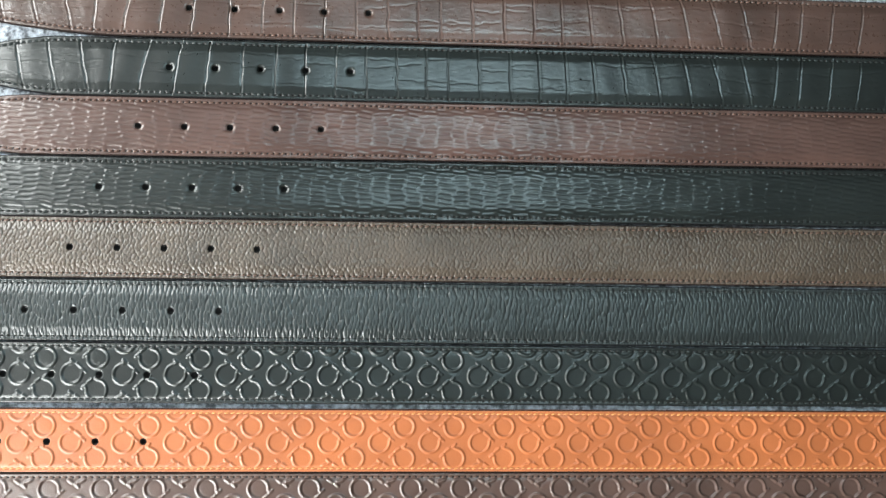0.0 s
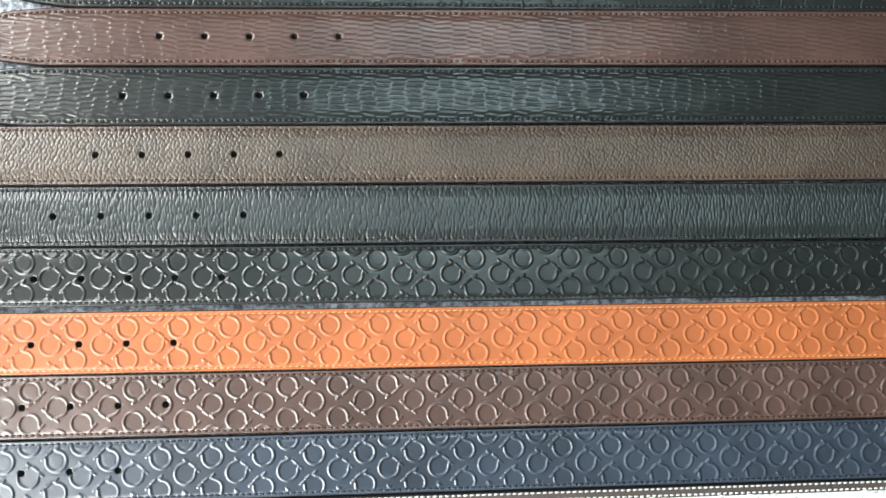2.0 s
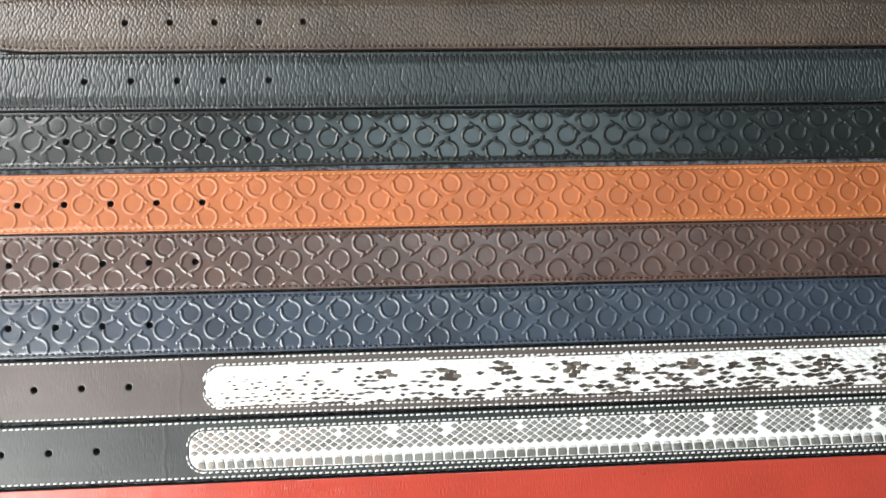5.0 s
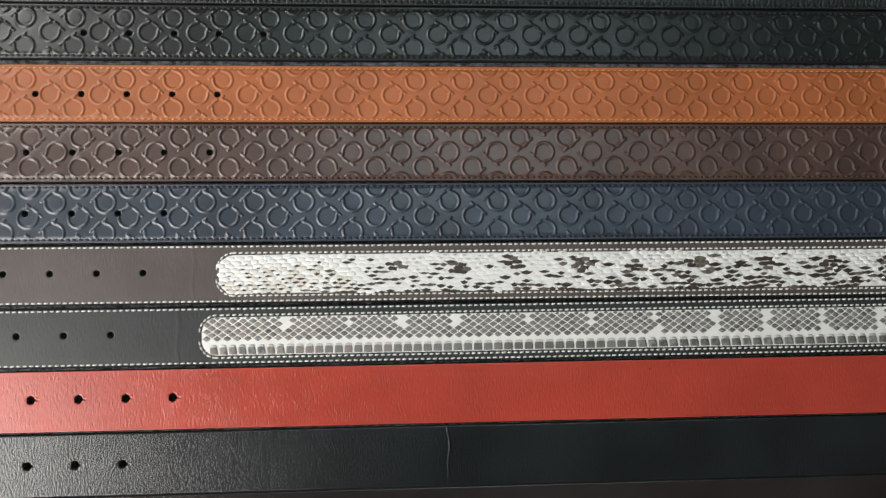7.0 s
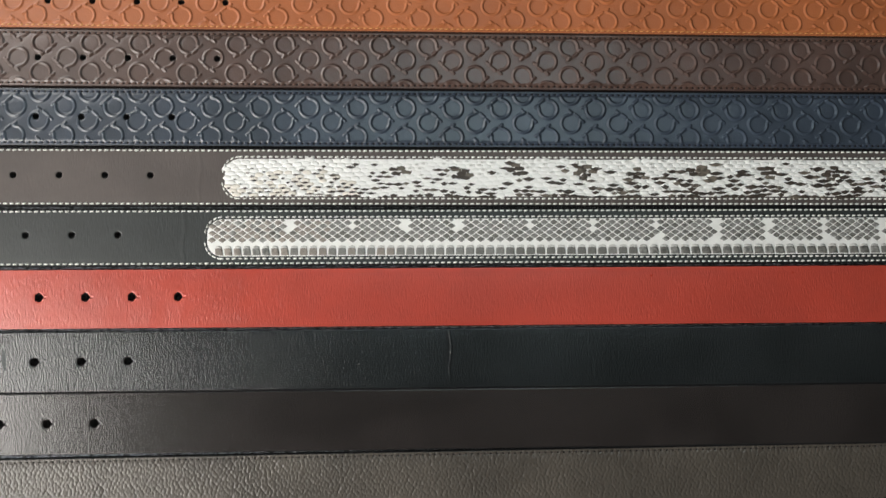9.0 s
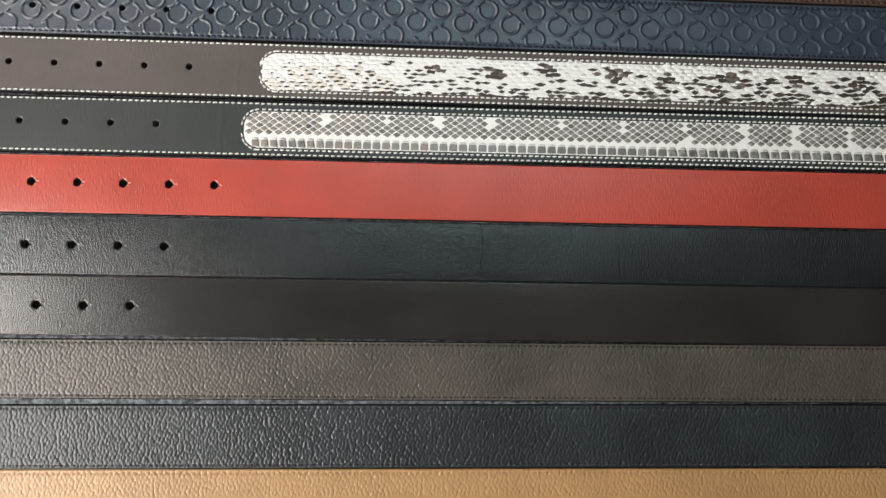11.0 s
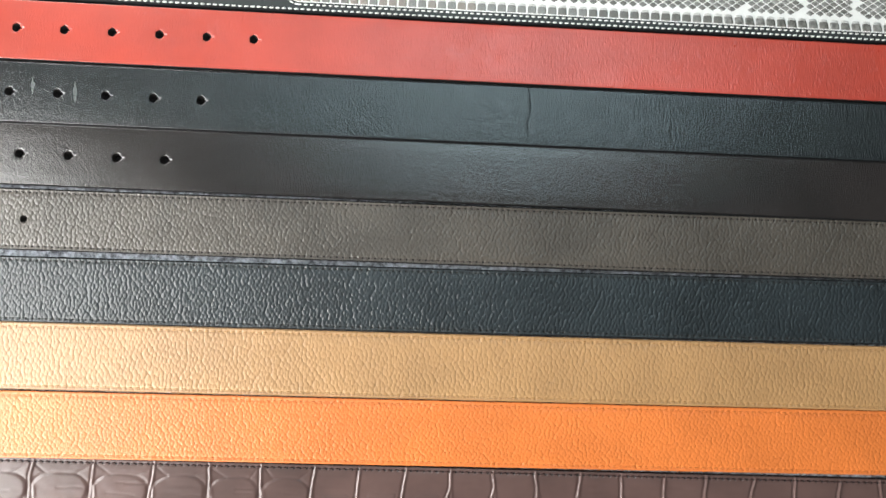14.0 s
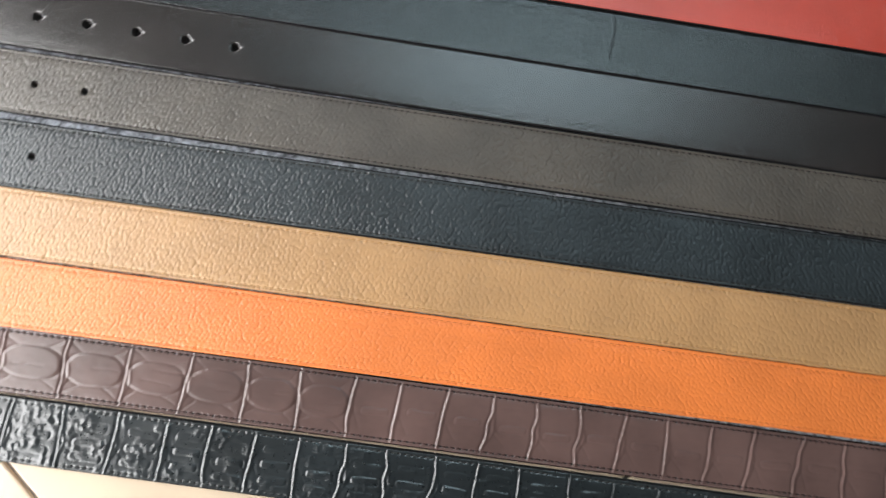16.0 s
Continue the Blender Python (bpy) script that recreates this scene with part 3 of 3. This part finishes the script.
belt("dark brown leather belt embossed with open ring motifs", (-0.2811, -0.2833), M["emboss_brown"], profile_emboss,
     relief_horseshoe(-0.117, -0.104, 0.0, 0.0088, 231, 309, 0.60), row(-0.170, 5), -0.412, fine=0.00046, seam=0.0021, thread="brown", edge=EDGE_BROWN, pits=0.5)
belt("navy blue leather belt embossed with open ring motifs", (-0.3157, -0.3176), M["emboss_navy"], profile_emboss,
     relief_horseshoe(-0.104, -0.117, -0.0025, 0.0085, 51, 129, 0.60), row(-0.195, 5), -0.436, fine=0.00046, seam=0.0021, thread="navy", pits=0.5)


# ---------------------------------------------------------------- snakeskin inlays
def inlay(root, left, y0, y1, base):
    """A raised panel with a rounded end, on the strap; returns its outline test."""
    mid, hh, rad = (y0 + y1) / 2, (y1 - y0) / 2, 0.0085
    bm = bmesh.new()
    pts = []
    for i in range(13):
        a = math.pi / 2 + math.pi / 2 * i / 12
        pts.append((left + rad + rad * math.cos(a), mid + hh - rad + rad * math.sin(a)))
    for i in range(13):
        a = math.pi + math.pi / 2 * i / 12
        pts.append((left + rad + rad * math.cos(a), mid - hh + rad + rad * math.sin(a)))
    pts += [(0.33, mid - hh), (0.33, mid + hh)]
    lo = [bm.verts.new((x, y, -0.0004)) for x, y in pts]
    hi = [bm.verts.new((x + (0.0003 if x < left + 0.02 else 0), mid + (y - mid) * 0.975, 0.00035)) for x, y in pts]
    bm.faces.new(hi)
    for i in range(len(pts)):
        j = (i + 1) % len(pts)
        bm.faces.new((lo[i], lo[j], hi[j], hi[i]))
    bmesh.ops.recalc_face_normals(bm, faces=bm.faces)
    panel = part("inlay", bm, base, root)
    seam = []
    # seam that follows the panel's edge, 1.1 mm outside it
    o = 0.0011
    at = 0.30
    while at > left + rad:
        seam.append((at, mid + hh + o, 0.0, 0.0))
        at -= PITCH
    n = int((math.pi * (rad + o)) / 2 / PITCH) + 1
    for cyc, a0 in ((mid + hh - rad, math.pi / 2), (mid - hh + rad, math.pi)):
        for i in range(n):
            a = a0 + math.pi / 2 * (i + 0.5) / n
            seam.append((left + rad + (rad + o) * math.cos(a), cyc + (rad + o) * math.sin(a), 0.0, a + math.pi / 2))
    at = left + rad
    while at < 0.30:
        seam.append((at, mid - hh - o, 0.0, 0.0))
        at += PITCH
    stitches("inlay_stitching", seam, THREAD["white"], root, (2.4, 1.0, 0.55), 4)

    def inside(x, y):
        if not (left + 0.0007 < x < 0.327 and mid - hh + 0.0006 < y < mid + hh - 0.0006):
            return False
        ex = left + rad
        for cyc in (mid + hh - rad, mid - hh + rad):
            if x < ex and (y - cyc) * (1 if cyc > mid else -1) > 0 and math.hypot(x - ex, y - cyc) > rad - 0.0007:
                return False
        return True
    return panel, inside


OUTLINE = {
    "hex": [(-1, 0), (-0.72, -0.75), (0, -1), (0.72, -0.75), (1, 0), (0.72, 0.75), (0, 1), (-0.72, 0.75)],
    "diamond": [(-1, 0), (-0.54, -0.52), (0, -1), (0.54, -0.52), (1, 0), (0.54, 0.52), (0, 1), (-0.54, 0.52)],
    "belly": [(-1, 0), (-1, -1), (0, -1), (1, -1), (1, 0), (0.90, 0.85), (0, 1), (-0.90, 0.85)],
    "lens": [(-1, 0.25), (-0.55, -0.55), (0, -0.85), (0.55, -0.55), (1, 0.25), (0.5, 0.30), (0, 0.75), (-0.5, 0.30)],
    "ragged": [(-1, 0.1), (-0.6, -0.8), (0.1, -0.6), (0.7, -1), (0.8, -0.1), (1, 0.55), (0.2, 0.6), (-0.5, 1)],
}
TOPS = {"belly": ((0.93, 0.8), (0.6, 1.0)), "lens": ((0.9, 0.8), (0.5, 1.0)), "ragged": ((0.9, 0.8), (0.5, 1.0))}


def scale_solid(shape, hx, hy, z0, z1, skew=0.0, x=0.0, y=0.0):
    """One low scale: an outline that rises in a soft dome."""
    rings = ((1.0, 0.0),) + TOPS.get(shape, ((0.86, 0.62), (0.45, 1.0)))
    co = [(x + hx * a * q + skew * b * hy, y + hy * b * q, z0 + (z1 - z0) * k) for q, k in rings for a, b in OUTLINE[shape]]
    fa = [(8 * k + i, 8 * k + (i + 1) % 8, 8 * k + 8 + (i + 1) % 8, 8 * k + 8 + i) for k in range(2) for i in range(8)]
    return co, fa + [(16, 17, 18, 23), (23, 18, 19, 22), (22, 19, 20, 21)]


def lay_scales(pieces, mats, panel, label, most=300):
    """Scales on an inlay: those near the panel's middle stretch are single pieces, the rest one joined part."""
    single = set(sorted(range(len(pieces)), key=lambda i: abs(pieces[i][0] + 0.03))[:most])
    meshes, co, fa, mi = {}, [], [], []
    for i, (x, y, hx, hy, h, m, skew, shape, z0) in enumerate(pieces):
        if i in single:
            key = (shape, m)
            if key not in meshes:
                c, f = scale_solid(shape, 1, 1, 0, 1)
                me = bpy.data.meshes.new("scale")
                me.from_pydata(c, [], f)
                me.materials.append(mats[m])
                me.polygons.foreach_set("use_smooth", [True] * len(me.polygons))
                meshes[key] = me
            ob = new("scale", meshes[key])
            ob.parent = panel
            ob.location, ob.scale = (x, y, z0 - 0.0001), (hx, hy, h + 0.0001)
        else:
            c, f = scale_solid(shape, hx, hy, z0 - 0.0001, z0 + h, skew, x, y)
            fa += [tuple(v + len(co) for v in q) for q in f]
            co += c
            mi += [m] * len(f)
    quads("snakeskin", np.array(co), np.array(fa), mats, mi, panel, label, smooth=True, kind="stuff")


def piece(x, y, hx, hy, h, m, skew=0.0, shape="hex", z0=0.00036):
    return x, y, hx, hy, h, m, skew, shape, z0


taupe = belt("taupe leather belt with spotted white snakeskin inlay", (-0.3502, -0.3516), M["smooth_taupe"], profile_flat, relief_none, row(-0.206, 5), -0.448, hole_y=0.001,
             seam=0.0016, thread="white", edge=EDGE_BLACK, twist=4, stitch=(2.4, 1.0, 0.55), marks=[(-0.1785, -0.02, 0.02, 0.07, 0.9)], rim_paint=0.00115)
black = belt("black leather belt with grey snakeskin inlay", (-0.3846, -0.3851), M["smooth_black"], profile_flat, relief_none, row(-0.223, 5), -0.466, hole_y=0.0015,
             width=0.0328, seam=0.0016, thread="white", twist=4, stitch=(2.4, 1.0, 0.55), marks=[(-0.1865, -0.02, 0.02, 0.08, 1.2)], rim_paint=0.00115)

panel, inside = inlay(taupe, -0.1645, -0.0112, 0.0106, SNAKE_WHITE)
rnd = random.Random(5)
CLUSTERS = (-0.066, -0.030, 0.002, 0.041, 0.072, 0.109, 0.149, 0.187, 0.224, 0.262)
pieces = []
ROW = 0.00235
for r in range(9):
    for c in range(110):
        x = -0.168 + 0.0052 * c + (0.0026 if r % 2 else 0) + rnd.uniform(-0.0009, 0.0009)
        y = -0.0096 + ROW * r + 0.0007 * math.sin(x * 95) + 0.0004 * math.sin(x * 260 + r) + rnd.uniform(-0.0002, 0.0002)
        if not inside(x, y) or x > 0.29:
            continue
        spot = min(math.hypot((x - q) / 0.0068, (y - 0.0034 + (0.0014 if i % 3 == 1 else 0)) / 0.0046) for i, q in enumerate(CLUSTERS)) + rnd.uniform(-0.15, 0.15)
        if x > -0.09 and spot < 0.85:
            # a dark rosette on the back, with scales of both browns
            pieces.append(piece(x, y, rnd.uniform(0.0027, 0.0038), rnd.uniform(0.0012, 0.0017), 0.00016, 2 if rnd.random() < 0.45 else 1, 0, "ragged" if rnd.random() < 0.6 else "hex", z0=0.00042))
            continue
        cream = x < -0.09 and y < 0.003 and rnd.random() < 0.5
        big = rnd.uniform(0.88, 1.1)
        pieces.append(piece(x, y, 0.00285 * big, 0.00142 * big, rnd.uniform(0.00018, 0.00032), 3 if cream else 0))
        # dark skin that shows in the fold below a scale
        low = float(np.interp(y, [-0.010, -0.001, 0.004, 0.010], [0.85, 0.75, 0.38, 0.05]))
        often = float(np.interp(x, [-0.165, -0.10, -0.04, 0.02, 0.10], [1.0, 1.0, 0.62, 0.58, 0.80]))
        if rnd.random() < low * often:
            w = float(np.interp(x, [-0.165, -0.11, -0.05, 0.10], [0.0016, 0.0026, 0.0034, 0.0042])) * rnd.uniform(0.5, 1.2)
            h = float(np.interp(x, [-0.165, -0.11, -0.05, 0.06], [0.00060, 0.00095, 0.00130, 0.00165])) * rnd.uniform(0.7, 1.2)
            pieces.append(piece(x + rnd.uniform(-0.0004, 0.0004), y - ROW / 2, w, h, 0.00012, 1 if rnd.random() < 0.8 else 2, rnd.uniform(-0.2, 0.5), "lens", z0=0.00062))
        elif y > 0.0 and x > -0.06 and rnd.random() < 0.4:
            pieces.append(piece(x, y + 0.0002, 0.0011, 0.0005, 0.00005, 4, 0, "hex", z0=0.00080))
lay_scales(pieces, [SNAKE_WHITE, SNAKE_DARK, SNAKE_UMBER, SNAKE_CREAM, SNAKE_PALE], panel, "ivory scales with dark brown spots")

panel, inside = inlay(black, -0.1735, -0.0110, 0.0103, SNAKE_WHITE)
PEAKS = (-0.127, -0.092, -0.062, -0.032, 0.009, 0.045, 0.082, 0.116, 0.147, 0.180, 0.214, 0.250)
pieces = []
for r in range(7):
    y = -0.0017 + 0.00193 * r
    for c in range(110):
        x = -0.176 + 0.0056 * c + (0.0028 if r % 2 else 0) + rnd.uniform(-0.0002, 0.0002)
        peak = min(abs(x - q) for q in PEAKS)
        if not inside(x, min(y, 0.0096)) or x > 0.29 or peak < (0.0022 if y > 0.0035 else ((0.0030 if y < 0.0003 else 0.0) if x > 0.05 else 0.0)):
            continue
        edge = 0.6 if y > 0.0093 else 1.0
        m = 3 if x < -0.105 and rnd.random() < 0.6 else (1 if rnd.random() < (0.45 if y < 0.003 else 0.25) else 0)
        pieces.append(piece(x, y - (0.0005 if edge < 1 else 0), 0.00248 * edge, 0.00166 * edge, rnd.uniform(0.00022, 0.00034), m, 0, "diamond"))
# belly scales: pale where they meet the white band, darker below
x = -0.1665
while x < 0.288:
    pitch = float(np.interp(x, [-0.16, 0.0, 0.15], [0.0052, 0.0058, 0.0062]))
    if inside(x, -0.0085):
        fawn = x < -0.06 and rnd.random() < 0.65
        hx = pitch / 2 - 0.00035
        pieces.append(piece(x, -0.0076, hx * 0.86, 0.0028, 0.00024, 2, -0.12, "belly"))
        pieces.append(piece(x - 0.0001, -0.0083, hx * 0.94, 0.0021, 0.00010, 3 if fawn else (1 if x > -0.02 and rnd.random() < 0.7 else 0), -0.12, "belly", z0=0.00058))
    x += pitch
lay_scales(pieces, [SNAKE_GREY, SNAKE_SLATE, SNAKE_PALE, SNAKE_FAWN], panel, "grey diamond and square belly scales on white skin")

# plain unstitched belts
belt("plain smooth red leather belt with keyhole slots", (-0.4188, -0.4191), M["plain_red"], profile_flat, relief_none, row(-0.1887, 7), -0.480, hole_y=0.001, width=0.0334, slit=True)
scuffed = belt("plain smooth black leather belt with creases and scuffs", (-0.4531, -0.4533), M["plain_black"], profile_flat, relief_none, row(-0.215, 6), -0.480, width=0.0332, slit=True,
               marks=[(-0.0372, -0.012, 0.0175, 0.22, 0.4), (0.0430, -0.013, 0.002, -0.10, 0.45)])
for at, y0, y1, w in ((-0.3040, -0.001, 0.0085, 0.0018), (-0.2815, -0.005, 0.0070, 0.0020)):
    bm = bmesh.new()
    n = 14
    rnd = random.Random(int(at * -1e5))
    rows_ = []
    for i in range(n + 1):
        y = y0 + (y1 - y0) * i / n
        hw = w / 2 * math.sin(math.pi * (i + 0.5) / (n + 1)) * rnd.uniform(0.6, 1.2)
        cx = at + rnd.uniform(-0.0002, 0.0002) - 0.0008 * i / n
        rows_.append((bm.verts.new((cx - hw, y, 0.00004)), bm.verts.new((cx + hw, y, 0.00004))))
    for (a, b), (c, d) in zip(rows_, rows_[1:]):
        bm.faces.new((a, b, d, c))
    part("scuff_mark", bm, SCUFF, scuffed, "pale grey scuff")
belt("plain smooth dark brown leather belt with keyhole slots", (-0.4865, -0.4865), M["plain_brown"], profile_flat, relief_none, row(-0.232, 6), -0.500, width=0.0332, slit=True)
# grained reversible belts
belt("taupe grained leather belt with flat seams", (-0.5207, -0.5192), M["grain_taupe"], profile_seam, relief_none, row(-0.303, 5), -0.540,
     width=0.0328, seam=0.0021, thread="taupe", stitch=(2.4, 0.6, 0.32), fine=0.00065, pits=0.5)
belt("blue-black grained leather belt with flat seams", (-0.5568, -0.5535), M["grain_black"], profile_seam, relief_none, row(-0.323, 5), -0.545,
     width=0.0345, seam=0.0021, thread="black", stitch=(2.4, 0.6, 0.32), fine=0.00065, pits=0.5)
belt("camel tan grained leather belt with flat seams", (-0.5915, -0.5889), M["grain_camel"], profile_seam, relief_none, row(-0.372, 5), -0.560,
     width=0.0345, seam=0.0021, thread="camel", edge=EDGE_TAN, rim_paint=0.0003, stitch=(2.4, 0.6, 0.32), fine=0.00065, pits=0.4)
belt("bright orange grained leather belt with flat seams", (-0.6264, -0.6233), M["grain_orange"], profile_seam, relief_none, row(-0.372, 5), -0.560,
     width=0.0340, seam=0.0021, thread="orange", edge=EDGE_TAN, rim_paint=0.0003, stitch=(2.4, 0.6, 0.32), fine=0.00065, pits=0.4)
# belly-scale belts at the edge of the cloth
belt("brown crocodile belly leather belt with wide square scales", (-0.6603, -0.6590), M["belly_brown"], profile_seam,
     relief_belly(21, (-0.353, -0.322, -0.290, -0.259, -0.229, -0.199, -0.172, -0.1455, -0.122, -0.098, -0.0745, -0.051, -0.028, -0.0055,
                       0.018, 0.0405, 0.0625, 0.088, 0.112, 0.136, 0.159, 0.183, 0.207, 0.23), 0.0, -0.15), row(-0.372, 5), -0.560, width=0.0330, fine=0.00060, seam=0.0024, thread="oxblood",
     edge=EDGE_BROWN, z=-0.0024, stitch=(2.5, 0.85, 0.5), pits=0.5)
belt("glossy black crocodile leather belt with crumpled scales", (-0.6945, -0.6940), M["belly_black"], profile_seam,
     relief_belly(22, (-0.365, -0.339, -0.313, -0.286, -0.260, -0.235, -0.213, -0.191, -0.168, -0.145, -0.123, -0.099, -0.077, -0.055, -0.029,
                       -0.006, 0.017, 0.040, 0.063, 0.087, 0.110, 0.133, 0.156, 0.180), 0.42, -9), row(-0.372, 5), -0.560, width=0.0322, fine=0.00060, seam=0.0022, thread="black",
     z=-0.0024, stitch=(2.5, 0.75, 0.45), pits=0.5)

# ---------------------------------------------------------------- cloth, floor and room
bm = bmesh.new()
bmesh.ops.create_grid(bm, x_segments=120, y_segments=80, size=1)
for v in bm.verts:
    x, y = v.co.x * 0.60, v.co.y * 0.39 - 0.255
    v.co = (x, y, -THICK - 0.0003 + 0.0002 * noise.noise((x * 30, y * 30, 0)))
g = bmesh.ops.extrude_face_region(bm, geom=bm.faces[:])
for v in g["geom"]:
    if isinstance(v, bmesh.types.BMVert):
        v.co.z = FLOOR
bmesh.ops.recalc_face_normals(bm, faces=bm.faces)
tagged(part("felt_cloth", bm, FELT, None, smooth=True), "blue-grey speckled felt cloth spread on the floor", "cloth")

W, E_, S, N = ROOM
T = 0.15
bm = bmesh.new()
box(bm, W - T, E_ + T, S - T, N + T, FLOOR - 0.2, FLOOR - 0.002)
floor = part("floor", bm, GROUT)
tagged(floor, "beige tiled floor with dark joints", kind="structure")
# tiles laid on the diagonal; one joint runs past the belts' outer edge
bm = bmesh.new()
box(bm, -0.199, 0.199, -0.199, 0.199, -0.006, 0.0, 0.0012)
tile_mesh = bpy.data.meshes.new("tile")
bm.to_mesh(tile_mesh)
bm.free()
tile_mesh.materials.append(TILE)
turn = radians(-41)
for i in range(-7, 8):
    for j in range(-7, 8):
        u, v = 0.4 * i, 0.4 * j + 0.2
        x, y = -0.301 + u * math.cos(turn) - v * math.sin(turn), -0.721 + u * math.sin(turn) + v * math.cos(turn)
        place = Matrix.Translation((x, y, FLOOR)) @ Matrix.Rotation(turn, 4, "Z")
        if W + 0.29 < x < E_ - 0.29 and S + 0.29 < y < N - 0.29:
            t = new("tile", tile_mesh)
        elif W - 0.28 < x < E_ + 0.28 and S - 0.28 < y < N + 0.28:
            # tiles cut along the walls
            bm = bmesh.new()
            bm.from_mesh(tile_mesh)
            inv = place.inverted()
            for p, n in (((W, 0, 0), (-1, 0, 0)), ((E_, 0, 0), (1, 0, 0)), ((0, S, 0), (0, -1, 0)), ((0, N, 0), (0, 1, 0))):
                bmesh.ops.bisect_plane(bm, geom=bm.verts[:] + bm.edges[:] + bm.faces[:], plane_co=inv @ Vector(p),
                                       plane_no=inv.to_3x3() @ Vector(n), clear_outer=True)
            if not bm.faces:
                bm.free()
                continue
            cut = bpy.data.meshes.new("tile")
            bm.to_mesh(cut)
            bm.free()
            cut.materials.append(TILE)
            t = new("tile", cut)
        else:
            continue
        t.parent = floor
        t.matrix_world = place

for name, b in (("wall_east", (E_, E_ + T, S, N)), ("wall_south", (W - T, E_ + T, S - T, S)), ("wall_north", (W - T, E_ + T, N, N + T))):
    bm = bmesh.new()
    box(bm, *b, FLOOR - 0.002, CEIL)
    tagged(part(name, bm, PLASTER), "dim grey plaster wall", kind="structure")
bm = bmesh.new()
edges = [S, *(v for w in WINDOWS for v in w), N]
for y0, y1 in zip(edges[::2], edges[1::2]):
    box(bm, W - T, W, y0, y1, FLOOR - 0.002, CEIL)
for y0, y1 in WINDOWS:
    box(bm, W - T, W, y0, y1, FLOOR - 0.002, SILL)
    box(bm, W - T, W, y0, y1, HEAD, CEIL)
tagged(part("wall_west", bm, PLASTER), "dim grey plaster wall with two low window openings", kind="structure")
bm = bmesh.new()
box(bm, W - T, E_ + T, S - T, N + T, CEIL, CEIL + T)
tagged(part("ceiling", bm, PLASTER), "dim grey plastered ceiling", kind="structure")

lamp = new("ceiling_light")
lamp.matrix_world = pose(0.20, 0.48, CEIL, 0, 0, 3)
tagged(lamp, "long lit white ceiling light panel", "ceiling light")
bm = bmesh.new()
box(bm, -0.63, 0.63, -0.37, 0.37, -0.05, 0.0, 0.004)
part("housing", bm, FRAME, lamp)
bm = bmesh.new()
box(bm, -0.60, 0.60, -0.34, 0.34, -0.056, -0.0505, 0.0006)
part("diffuser", bm, PANEL, lamp, "glowing diffuser")
